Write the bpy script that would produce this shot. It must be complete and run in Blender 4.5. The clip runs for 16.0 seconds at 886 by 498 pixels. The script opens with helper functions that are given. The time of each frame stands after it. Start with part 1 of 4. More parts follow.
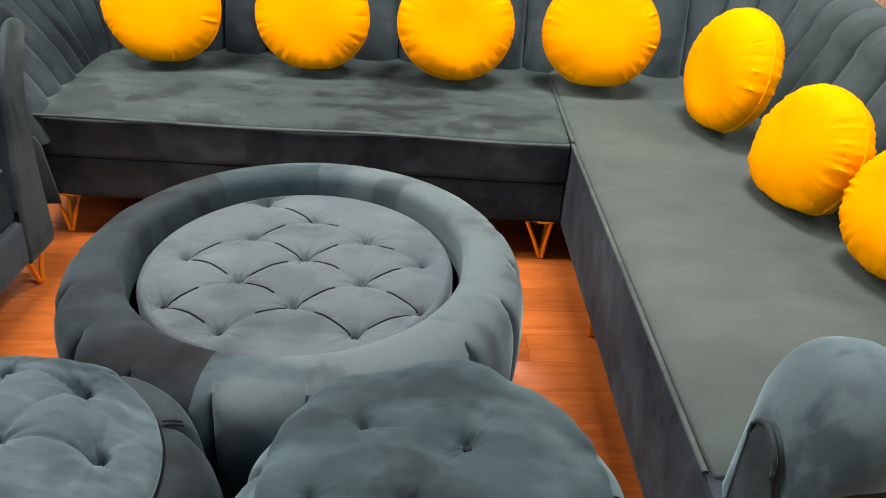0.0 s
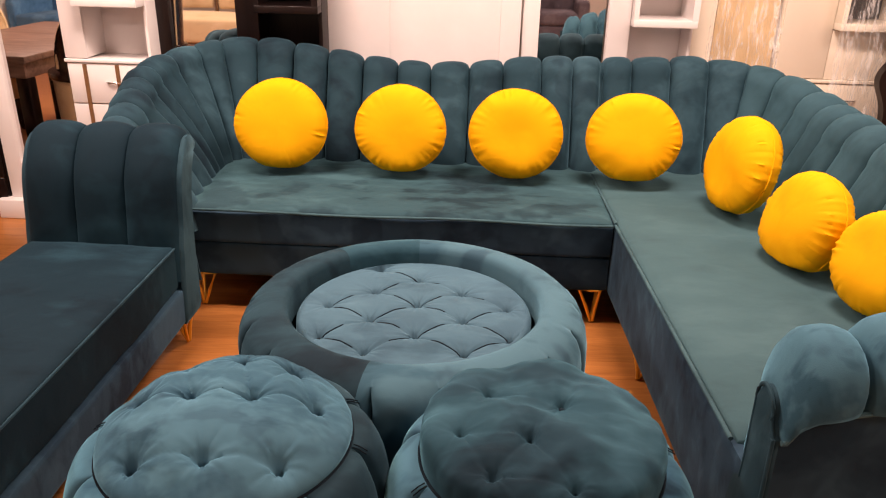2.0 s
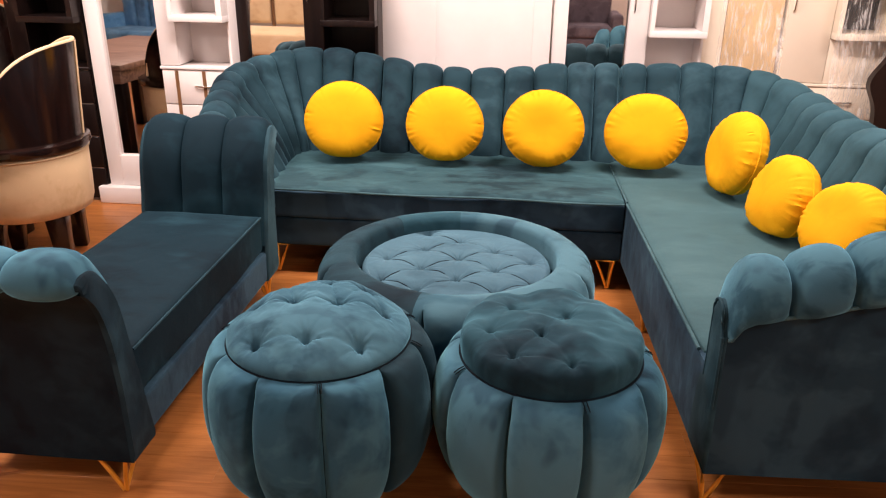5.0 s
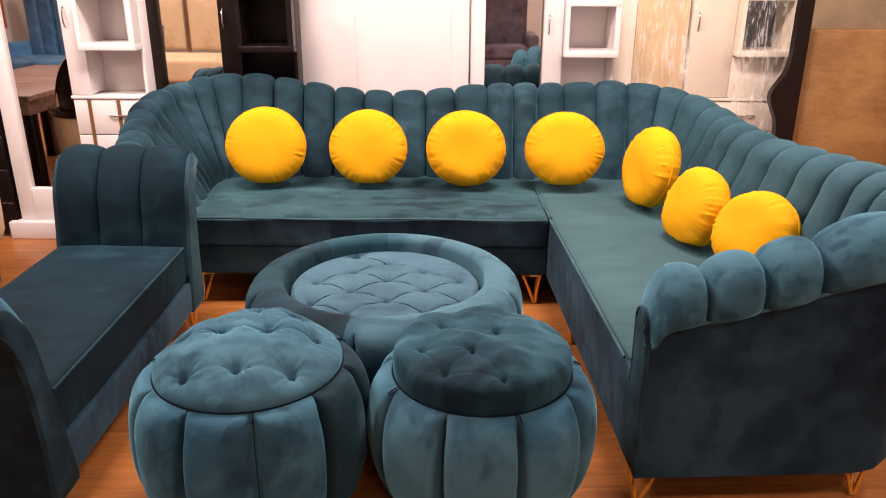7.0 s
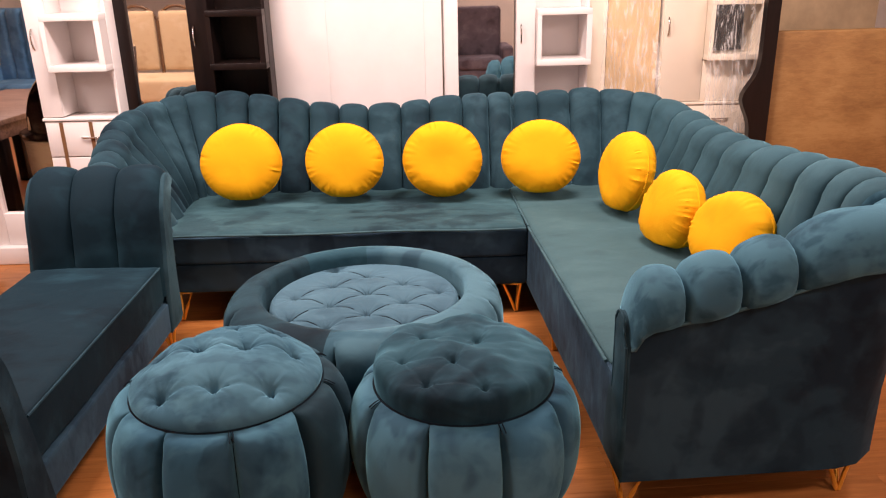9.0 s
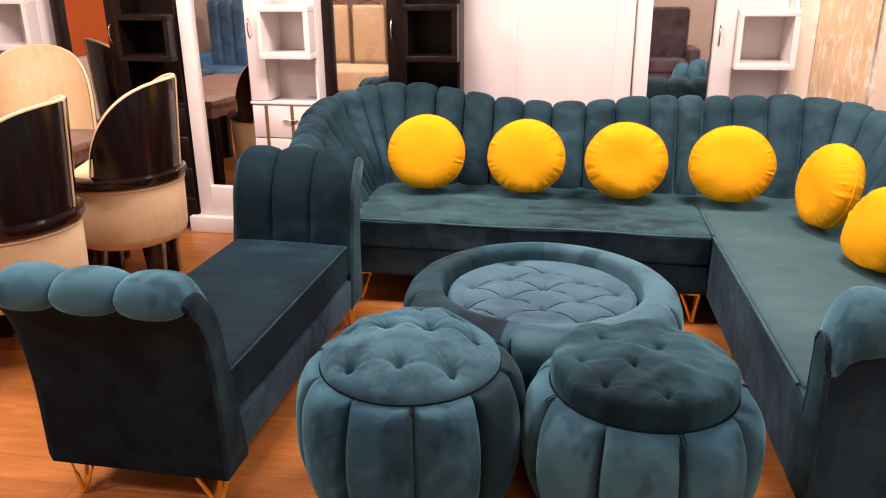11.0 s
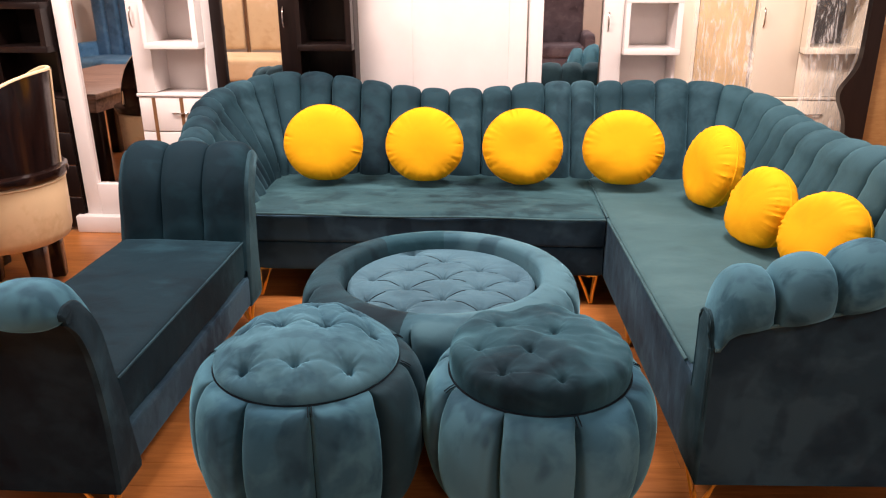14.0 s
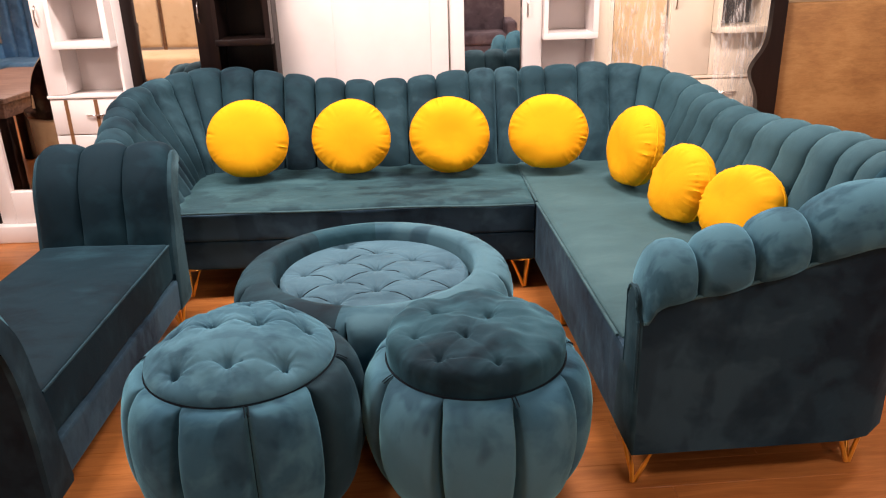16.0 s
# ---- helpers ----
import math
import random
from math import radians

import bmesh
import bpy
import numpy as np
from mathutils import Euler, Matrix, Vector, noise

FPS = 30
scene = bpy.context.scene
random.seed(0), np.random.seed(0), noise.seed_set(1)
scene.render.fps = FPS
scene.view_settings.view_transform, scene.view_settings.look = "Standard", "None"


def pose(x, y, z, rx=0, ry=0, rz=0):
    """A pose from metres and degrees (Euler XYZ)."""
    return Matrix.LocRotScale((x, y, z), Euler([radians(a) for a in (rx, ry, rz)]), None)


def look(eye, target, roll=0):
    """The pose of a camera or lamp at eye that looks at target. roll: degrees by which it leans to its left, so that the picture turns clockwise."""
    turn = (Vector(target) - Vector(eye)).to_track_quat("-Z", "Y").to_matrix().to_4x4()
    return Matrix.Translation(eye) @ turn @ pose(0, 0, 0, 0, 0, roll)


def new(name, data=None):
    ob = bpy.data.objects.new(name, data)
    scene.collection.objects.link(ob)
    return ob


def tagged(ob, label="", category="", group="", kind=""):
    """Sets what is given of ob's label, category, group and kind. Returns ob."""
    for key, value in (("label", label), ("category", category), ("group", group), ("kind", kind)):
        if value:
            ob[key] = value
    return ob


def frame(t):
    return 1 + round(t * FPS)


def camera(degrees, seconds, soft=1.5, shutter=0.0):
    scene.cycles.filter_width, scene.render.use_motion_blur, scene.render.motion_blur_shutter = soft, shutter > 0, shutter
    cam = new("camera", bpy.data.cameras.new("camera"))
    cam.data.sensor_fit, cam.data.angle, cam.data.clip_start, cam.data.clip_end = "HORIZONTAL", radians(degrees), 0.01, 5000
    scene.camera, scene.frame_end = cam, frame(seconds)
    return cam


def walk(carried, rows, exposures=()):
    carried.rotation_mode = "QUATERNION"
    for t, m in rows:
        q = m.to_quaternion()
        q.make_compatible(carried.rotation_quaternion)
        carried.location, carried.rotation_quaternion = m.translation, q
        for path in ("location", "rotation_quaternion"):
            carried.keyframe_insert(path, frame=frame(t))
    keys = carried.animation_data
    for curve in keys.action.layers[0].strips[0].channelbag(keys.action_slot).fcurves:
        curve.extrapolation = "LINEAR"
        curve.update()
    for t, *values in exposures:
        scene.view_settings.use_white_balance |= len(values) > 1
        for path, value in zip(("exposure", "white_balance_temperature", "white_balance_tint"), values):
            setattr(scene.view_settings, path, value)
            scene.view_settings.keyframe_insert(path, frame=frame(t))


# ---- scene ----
cam = camera(60.4, 16.0, soft=1.15)
PATH = [
    (0, (0.096, 0.783, 1.42), (0.177, 2.489, 0.379), 3.2),
    (0.5, (-0.01, 0.696, 1.455), (0.035, 2.466, 0.524), 2.8),
    (1, (-0.131, 0.574, 1.508), (-0.096, 2.384, 0.657), 2.0),
    (1.5, (-0.152, 0.422, 1.539), (-0.123, 2.249, 0.726), 1.7),
    (2, (-0.073, 0.206, 1.541), (-0.08, 2.046, 0.757), 1.2),
    (2.5, (-0.066, 0.041, 1.553), (-0.273, 1.867, 0.763), -0.7),
    (3, (-0.179, -0.134, 1.569), (-0.409, 1.69, 0.783), -0.6),
    (3.5, (-0.234, -0.282, 1.587), (-0.468, 1.544, 0.805), -0.6),
    (4, (-0.177, -0.364, 1.584), (-0.401, 1.467, 0.811), -0.4),
    (4.5, (-0.098, -0.407, 1.591), (-0.308, 1.428, 0.823), -0.1),
    (5, (-0.058, -0.397, 1.594), (-0.167, 1.453, 0.841), 0.6),
    (5.2, (-0.055, -0.399, 1.605), (-0.099, 1.456, 0.856), 0.6),
    (7.5, (-0.055, -0.416, 1.601), (0.033, 1.461, 0.914), -0.1),
    (8, (-0.04, -0.409, 1.598), (0.065, 1.47, 0.923), -0.7),
    (8.5, (-0.033, -0.411, 1.593), (0.086, 1.469, 0.92), -1.1),
    (9, (-0.038, -0.411, 1.592), (0.085, 1.469, 0.921), -1.3),
    (9.5, (-0.067, -0.412, 1.587), (0.034, 1.472, 0.921), -1.3),
    (10, (-0.108, -0.419, 1.583), (-0.202, 1.467, 0.924), -2.1),
    (10.2, (-0.123, -0.42, 1.579), (-0.297, 1.46, 0.919), -1.8),
    (12.3, (-0.126, -0.458, 1.589), (-0.448, 1.396, 0.912), -0.2),
    (12.5, (-0.125, -0.44, 1.587), (-0.439, 1.413, 0.903), -0.3),
    (13, (-0.099, -0.424, 1.589), (-0.291, 1.442, 0.895), 0.6),
    (13.5, (-0.081, -0.409, 1.589), (-0.175, 1.463, 0.891), 0.4),
    (14, (-0.078, -0.404, 1.589), (-0.133, 1.468, 0.888), -0.4),
    (14.5, (-0.073, -0.404, 1.589), (-0.082, 1.469, 0.885), -1.0),
    (15, (-0.057, -0.407, 1.586), (-0.021, 1.464, 0.879), -1.7),
    (15.5, (-0.058, -0.407, 1.584), (0.023, 1.459, 0.868), -2.0),
    (16, (-0.064, -0.408, 1.584), (0.049, 1.452, 0.858), -1.7),
]
walk(cam, [(t, look(eye, target, roll)) for t, eye, target, roll in PATH],
     [(0.0, 0.06, 8900, 47), (0.5, -0.02, 9100, 47), (1.0, -0.17, 9000, 46), (1.5, -0.18, 8400, 39), (2.5, -0.08, 7100, 30), (3.5, -0.02, 7150, 31), (5.0, -0.02, 6700, 25), (9.0, -0.10, 6850, 31), (10.2, -0.12, 6950, 31), (12.5, -0.04, 6700, 24), (16.0, 0.05, 6700, 25)])

# ---- world and lights ----
world = bpy.data.worlds.new("world")
scene.world = world
world.use_nodes = True
world.node_tree.nodes["Background"].inputs[0].default_value = (1.0, 0.92, 0.84, 1)
world.node_tree.nodes["Background"].inputs[1].default_value = 0.02
scene.view_settings.exposure = 0.0


def area_lamp(x, y, z, sx, sy, watts, colour):
    d = bpy.data.lights.new("assumed_ceiling_lamp", "AREA")
    d.shape, d.size, d.size_y, d.energy, d.color = "RECTANGLE", sx, sy, watts, colour
    ob = new("assumed_ceiling_lamp", d)
    ob.matrix_world = pose(x, y, z)
    return ob


WARM = (1.0, 0.90, 0.80)
# overhead lamps assumed out of view; last three added to brighten right floor and mirrors
LAMPS = [(-3.0, 2.4, 100), (-1.2, 2.9, 80), (0.8, 2.9, 95), (2.9, 2.5, 45), (2.3, -0.3, 50), (-3.2, -0.4, 75), (1.2, -3.4, 60)]


# ---- materials ----
def material(name):
    m = bpy.data.materials.new(name)
    m.use_nodes = True
    return m, m.node_tree.nodes, m.node_tree.links, m.node_tree.nodes["Principled BSDF"]


def coords(n, l, scale=(1, 1, 1), space="Object", shift=(0, 0, 0)):
    tc, mp = n.new("ShaderNodeTexCoord"), n.new("ShaderNodeMapping")
    mp.inputs["Scale"].default_value = scale
    mp.inputs["Location"].default_value = shift
    l.new(tc.outputs[space], mp.inputs[0])
    return mp.outputs[0]


def noise_of(n, l, vec, scale, detail=3, rough=0.5, dist=0.0):
    t = n.new("ShaderNodeTexNoise")
    t.inputs["Scale"].default_value, t.inputs["Detail"].default_value = scale, detail
    t.inputs["Roughness"].default_value, t.inputs["Distortion"].default_value = rough, dist
    l.new(vec, t.inputs["Vector"])
    return t.outputs[0]


def ramp(n, l, fac, stops):
    r = n.new("ShaderNodeValToRGB")
    while len(r.color_ramp.elements) < len(stops):
        r.color_ramp.elements.new(0.5)
    for e, (p, c) in zip(r.color_ramp.elements, stops):
        e.position, e.color = p, (*c, 1) if len(c) == 3 else c
    l.new(fac, r.inputs[0])
    return r.outputs[0]


def bump(n, l, b, height, strength, distance=0.01):
    k = n.new("ShaderNodeBump")
    k.inputs["Strength"].default_value, k.inputs["Distance"].default_value = strength, distance
    l.new(height, k.inputs["Height"])
    l.new(k.outputs[0], b.inputs["Normal"])


def velvet(name, dark, mid, light, sheen=0.5, marks=2.6, smears=0.3, spread=1.0, centre=0.5, shift=(0, 0, 0), brushed=0.0):
    """Pile fabric: brushed patches that lie light or dark, soft finger smears, fine fibre grain."""
    m, n, l, b = material(name)
    vec = coords(n, l, shift=shift)
    big = noise_of(n, l, vec, marks, 3, 0.45, 0.2)
    small = noise_of(n, l, coords(n, l, (1, 2.2, 1.3)), marks * 4.0, 3, 0.55, 0.25)
    scl, mix = n.new("ShaderNodeMath"), n.new("ShaderNodeMath")
    scl.operation, mix.operation = "MULTIPLY", "MULTIPLY_ADD"
    scl.inputs[1].default_value, mix.inputs[1].default_value = 1 - smears, smears
    l.new(big, scl.inputs[0])
    l.new(small, mix.inputs[0])
    l.new(scl.outputs[0], mix.inputs[2])
    d, c = 0.11 * spread, centre
    tone = ramp(n, l, mix.outputs[0], [(c - d, dark), (c - d * 0.25, mid), (c + d * 0.25, mid), (c + d, light)])
    hand = noise_of(n, l, coords(n, l, (1.35, 1.5, 0.75), shift=shift), marks * 1.9, 3, 0.55, 0.25)
    mul = n.new("ShaderNodeMix")
    mul.data_type, mul.blend_type = "RGBA", "MULTIPLY"
    mul.inputs[0].default_value = brushed
    l.new(tone, mul.inputs[6])
    l.new(ramp(n, l, hand, [(0.30, (0.34, 0.37, 0.42)), (0.405, (0.42, 0.45, 0.50)), (0.455, (0.88, 0.89, 0.90)), (0.56, (1, 1, 1))]), mul.inputs[7])
    l.new(mul.outputs[2], b.inputs["Base Color"])
    b.inputs["Roughness"].default_value = 0.8
    b.inputs["Specular IOR Level"].default_value = 0.12
    l.new(ramp(n, l, mix.outputs[0], [(c - d, (sheen * 0.4,) * 3), (c + d, (sheen,) * 3)]), b.inputs["Sheen Weight"])
    b.inputs["Sheen Roughness"].default_value = 0.38
    b.inputs["Sheen Tint"].default_value = (*[min(1, k * 5.0 + 0.02) for k in light], 1)
    add = n.new("ShaderNodeMath")
    add.operation = "MULTIPLY_ADD"
    add.inputs[1].default_value = 0.12
    l.new(noise_of(n, l, vec, 420, 2), add.inputs[0])
    l.new(noise_of(n, l, vec, 9, 3, 0.5, 0.8), add.inputs[2])
    bump(n, l, b, add.outputs[0], 0.22, 0.012)
    return m


def plain(name, colour, rough, metal=0.0, var=0.08, scale=6.0, coat=0.0, relief=0.05):
    m, n, l, b = material(name)
    vec = coords(n, l)
    f = noise_of(n, l, vec, scale, 4, 0.6)
    lo = tuple(c * (1 - var) for c in colour)
    hi = tuple(min(1, c * (1 + var)) for c in colour)
    l.new(ramp(n, l, f, [(0.35, lo), (0.65, hi)]), b.inputs["Base Color"])
    b.inputs["Roughness"].default_value, b.inputs["Metallic"].default_value = rough, metal
    b.inputs["Coat Weight"].default_value = coat
    b.inputs["Coat Roughness"].default_value = 0.08
    if relief:
        bump(n, l, b, noise_of(n, l, vec, scale * 25, 3), relief, 0.004)
    return m


def wood(name, dark, light, rough, stretch=(1.2, 14, 14), by_piece=0.0, coat=0.0, space="Object"):
    m, n, l, b = material(name)
    vec = coords(n, l, stretch, space)
    if by_piece:
        info, add = n.new("ShaderNodeObjectInfo"), n.new("ShaderNodeVectorMath")
        add.operation = "MULTIPLY_ADD"
        add.inputs[1].default_value = (37, 37, 37)
        l.new(info.outputs["Random"], add.inputs[0])
        l.new(vec, add.inputs[2])
        vec = add.outputs[0]
    grain = noise_of(n, l, vec, 2.2, 6, 0.65, 1.0)
    col = ramp(n, l, grain, [(0.3, dark), (0.68, light)])
    if by_piece:
        hsv, mr = n.new("ShaderNodeHueSaturation"), n.new("ShaderNodeMapRange")
        mr.inputs[3].default_value, mr.inputs[4].default_value = 1 - by_piece, 1 + by_piece
        l.new(info.outputs["Random"], mr.inputs[0])
        l.new(mr.outputs[0], hsv.inputs["Value"])
        l.new(col, hsv.inputs["Color"])
        col = hsv.outputs[0]
    l.new(col, b.inputs["Base Color"])
    b.inputs["Roughness"].default_value = rough
    b.inputs["Coat Weight"].default_value, b.inputs["Coat Roughness"].default_value = coat, 0.12
    b.inputs["Specular IOR Level"].default_value = 0.3
    bump(n, l, b, grain, 0.08, 0.004)
    return m


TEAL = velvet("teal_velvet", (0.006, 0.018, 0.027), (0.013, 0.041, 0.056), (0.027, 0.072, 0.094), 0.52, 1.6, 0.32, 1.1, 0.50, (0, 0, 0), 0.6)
TEAL_SEAT = velvet("teal_velvet_seat", (0.010, 0.029, 0.038), (0.023, 0.065, 0.079), (0.035, 0.091, 0.107), 0.48, 1.5, 0.35, 0.8, 0.47, (0, 0, 0), 0.75)
TEAL_SMOOTH = velvet("teal_velvet_smooth_seat", (0.029, 0.069, 0.080), (0.038, 0.091, 0.104), (0.048, 0.107, 0.121), 0.50, 1.4, 0.3, 1.2, 0.5, (0, 0, 0), 0.12)
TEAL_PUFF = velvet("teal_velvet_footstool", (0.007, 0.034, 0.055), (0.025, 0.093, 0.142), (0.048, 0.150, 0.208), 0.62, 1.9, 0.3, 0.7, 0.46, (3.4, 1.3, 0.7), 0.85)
# brighter copy for the right stool: its stronger light is in the colour
TEAL_PUFF_LIT = velvet("teal_velvet_footstool_lit", (0.010, 0.043, 0.070), (0.032, 0.112, 0.170), (0.058, 0.168, 0.232), 0.62, 1.9, 0.3, 0.75, 0.45, (5.1, 0.3, 2.7), 0.8)
TEAL_DOME = velvet("teal_velvet_domed_lid", (0.011, 0.043, 0.066), (0.030, 0.096, 0.138), (0.054, 0.150, 0.202), 0.58, 2.6, 0.35, 0.9, 0.46, (1.7, 0.4, 0.2), 0.5)
TEAL_RIM = velvet("teal_velvet_rim", (0.010, 0.036, 0.051), (0.031, 0.092, 0.126), (0.056, 0.140, 0.180), 0.58, 1.5, 0.2, 0.5, 0.46, (0.6, 2.2, 0.1), 0.8)
# for fronts and bases: their weaker light is mixed into the colour
TEAL_FRONT = velvet("teal_velvet_front_shade", (0.009, 0.023, 0.039), (0.018, 0.045, 0.071), (0.030, 0.072, 0.106), 0.44, 1.8, 0.35, 0.9, 0.49, (0, 0, 0), 0.6)
TEAL_DEEP = velvet("teal_velvet_deep_shade", (0.004, 0.011, 0.017), (0.008, 0.023, 0.034), (0.017, 0.044, 0.060), 0.30, 1.8, 0.35, 1.0, 0.52, (0, 0, 0), 0.5)
# darkest teal, for the bench seat and rear roll
TEAL_NAVY = velvet("teal_velvet_navy", (0.001, 0.009, 0.015), (0.003, 0.016, 0.025), (0.008, 0.034, 0.049), 0.15, 1.6, 0.3, 1.1, 0.51, (0, 0, 0), 0.45)
TEAL_LID = velvet("teal_velvet_flat_lid", (0.005, 0.023, 0.035), (0.015, 0.058, 0.080), (0.032, 0.102, 0.134), 0.50, 1.5, 0.25, 0.8, 0.49, (0, 0, 0), 0.7)
# shaded copy of the velvet; also the dark of folds and seam grooves
TEAL_SHADE = velvet("teal_velvet_shade", (0.002, 0.006, 0.011), (0.004, 0.012, 0.019), (0.008, 0.020, 0.029), 0.04, 2.0, 0.4, 0.9, 0.5, (0, 0, 0), 0.7)
# less dark shaded copy, for the sofas' outer panels
TEAL_OUT = velvet("teal_velvet_outer_shade", (0.007, 0.019, 0.031), (0.013, 0.036, 0.054), (0.023, 0.055, 0.077), 0.14, 2.0, 0.4, 0.9, 0.5, (0, 0, 0), 0.6)
# lighter than TEAL, for the long side of the corner back
TEAL_EVEN = velvet("teal_velvet_even", (0.020, 0.057, 0.073), (0.028, 0.077, 0.098), (0.040, 0.101, 0.125), 0.55, 1.8, 0.35, 1.3, 0.5, (0, 0, 0), 0.12)
TEAL_ARM = velvet("teal_velvet_arm_rolls", (0.007, 0.031, 0.048), (0.022, 0.076, 0.110), (0.047, 0.136, 0.182), 0.62, 2.2, 0.4, 0.8, 0.47, (2.2, 0.3, 1.1), 0.5)
TEAL_PAD = velvet("teal_velvet_buttoned_pad", (0.033, 0.082, 0.113), (0.053, 0.123, 0.165), (0.069, 0.153, 0.197), 0.48, 1.8, 0.35, 1.2, 0.5, (0, 0, 0), 0.3)
ORANGE = plain("orange_paint", (0.62, 0.13, 0.02), 0.7, 0, 0.06, 2)
PIPING = velvet("teal_piping", (0.030, 0.072, 0.086), (0.040, 0.094, 0.110), (0.050, 0.114, 0.130), 0.2, 6)
YELLOW = velvet("yellow_velvet", (0.69, 0.285, 0.004), (0.78, 0.36, 0.005), (0.84, 0.42, 0.007), 0.06, 2.0, 0.2, 1.6)
GREY_CLOTH = velvet("grey_cloth", (0.085, 0.066, 0.080), (0.13, 0.105, 0.125), (0.18, 0.15, 0.17), 0.2, 4)
BLUE_CLOTH = velvet("blue_cloth", (0.06, 0.17, 0.30), (0.09, 0.24, 0.42), (0.13, 0.32, 0.52), 0.3, 4)
CREAM = velvet("cream_cloth", (0.55, 0.38, 0.21), (0.65, 0.475, 0.285), (0.72, 0.55, 0.36), 0.08, 3, 0.35, 1.5)
GOLD = plain("gold_paint", (0.88, 0.44, 0.06), 0.34, 0.55, 0.1, 20)
CHROME = plain("chrome", (0.75, 0.74, 0.72), 0.15, 1.0, 0.03, 20)
WHITE = plain("white_lacquer", (0.77, 0.72, 0.70), 0.35, 0.0, 0.03, 3, 0.2, 0.02)
WALLPAINT = plain("wall_paint", (0.70, 0.63, 0.56), 0.85, 0.0, 0.05, 2.2, 0, 0.1)
# unseen ceiling, darkened to cut the light it bounces
CEIL_DIM = plain("ceiling_dimmed", (0.40, 0.375, 0.35), 0.9, 0.0, 0.04, 2, 0, 0.1)
DARK = wood("dark_lacquer", (0.006, 0.003, 0.003), (0.020, 0.008, 0.006), 0.22, (14, 14, 1.2), 0, 0.4)
DARKFLAT = wood("dark_veneer", (0.005, 0.003, 0.003), (0.013, 0.007, 0.006), 0.30, (14, 14, 1.2))
BROWN = wood("brown_veneer", (0.10, 0.045, 0.020), (0.22, 0.11, 0.05), 0.4, (14, 14, 1.5))
TABLEWOOD = wood("grey_brown_wood", (0.10, 0.055, 0.040), (0.24, 0.15, 0.115), 0.45, (1.5, 12, 12))
FLOORWOOD = wood("laminate", (0.31, 0.102, 0.025), (0.48, 0.182, 0.050), 0.30, (1.5, 16, 16), 0.10, 0.15)
JOINT = plain("joint_shadow", (0.05, 0.02, 0.01), 0.8)
IVORY = plain("ivory_lacquer", (0.78, 0.69, 0.56), 0.35, 0.0, 0.03, 3, 0.2, 0.02)


def board_material():
    """Pressed board with short sideways streaks and darker blotches."""
    m, n, l, b = material("tan_board")
    f = noise_of(n, l, coords(n, l, (2.2, 2, 9)), 7.0, 5, 0.7, 0.6)
    g = noise_of(n, l, coords(n, l, (1, 1, 1.6)), 2.6, 3, 0.55, 0.3)
    add = n.new("ShaderNodeMath")
    add.operation = "MULTIPLY_ADD"
    add.inputs[1].default_value = 0.55
    l.new(f, add.inputs[0])
    l.new(g, add.inputs[2])
    l.new(ramp(n, l, add.outputs[0], [(0.58, (0.23, 0.108, 0.030)), (0.76, (0.30, 0.150, 0.045)), (0.95, (0.37, 0.20, 0.066))]), b.inputs["Base Color"])
    b.inputs["Roughness"].default_value = 0.65
    bump(n, l, b, f, 0.15, 0.004)
    return m


BOARD = board_material()
PLY = plain("pale_board", (0.60, 0.42, 0.22), 0.7, 0.0, 0.12, 5)
CARTON = plain("carton", (0.42, 0.30, 0.175), 0.8, 0.0, 0.12, 7)


def mirror_material():
    m, n, l, b = material("mirror")
    b.inputs["Base Color"].default_value = (0.82, 0.80, 0.78, 1)
    b.inputs["Metallic"].default_value, b.inputs["Roughness"].default_value = 1.0, 0.02
    return m


MIRROR = mirror_material()


# ---- mesh helpers ----
def thing(name, x, y, z=0.0, rz=0.0, label="", category="", group=""):
    ob = new(name)
    ob.empty_display_size = 0.1
    ob.matrix_world = pose(x, y, z, 0, 0, rz)
    return tagged(ob, label, category, group)


def part(name, bm, mat, parent=None, label="", smooth=True):
    me = bpy.data.meshes.new(name)
    bmesh.ops.recalc_face_normals(bm, faces=bm.faces)
    bm.to_mesh(me)
    bm.free()
    me.materials.append(mat)
    if smooth:
        for p in me.polygons:
            p.use_smooth = True
        me.set_sharp_from_angle(angle=radians(50))
    ob = new(name, me)
    if parent is not None:
        ob.parent = parent
    if label:
        ob["label"] = label
    return ob


def add_grid(bm, pts, wrap_u=False, wrap_v=False):
    pts = np.asarray(pts, float)
    nu, nv = pts.shape[:2]
    vs = [[bm.verts.new(pts[i, j]) for j in range(nv)] for i in range(nu)]
    for i in range(nu if wrap_u else nu - 1):
        for j in range(nv if wrap_v else nv - 1):
            a, b2 = vs[i][j], vs[(i + 1) % nu][j]
            c, d = vs[(i + 1) % nu][(j + 1) % nv], vs[i][(j + 1) % nv]
            if len({a, b2, c, d}) == 4:
                bm.faces.new((a, b2, c, d))
    return vs


def grid(pts, wrap_u=False, wrap_v=False):
    bm = bmesh.new()
    add_grid(bm, pts, wrap_u, wrap_v)
    return bm


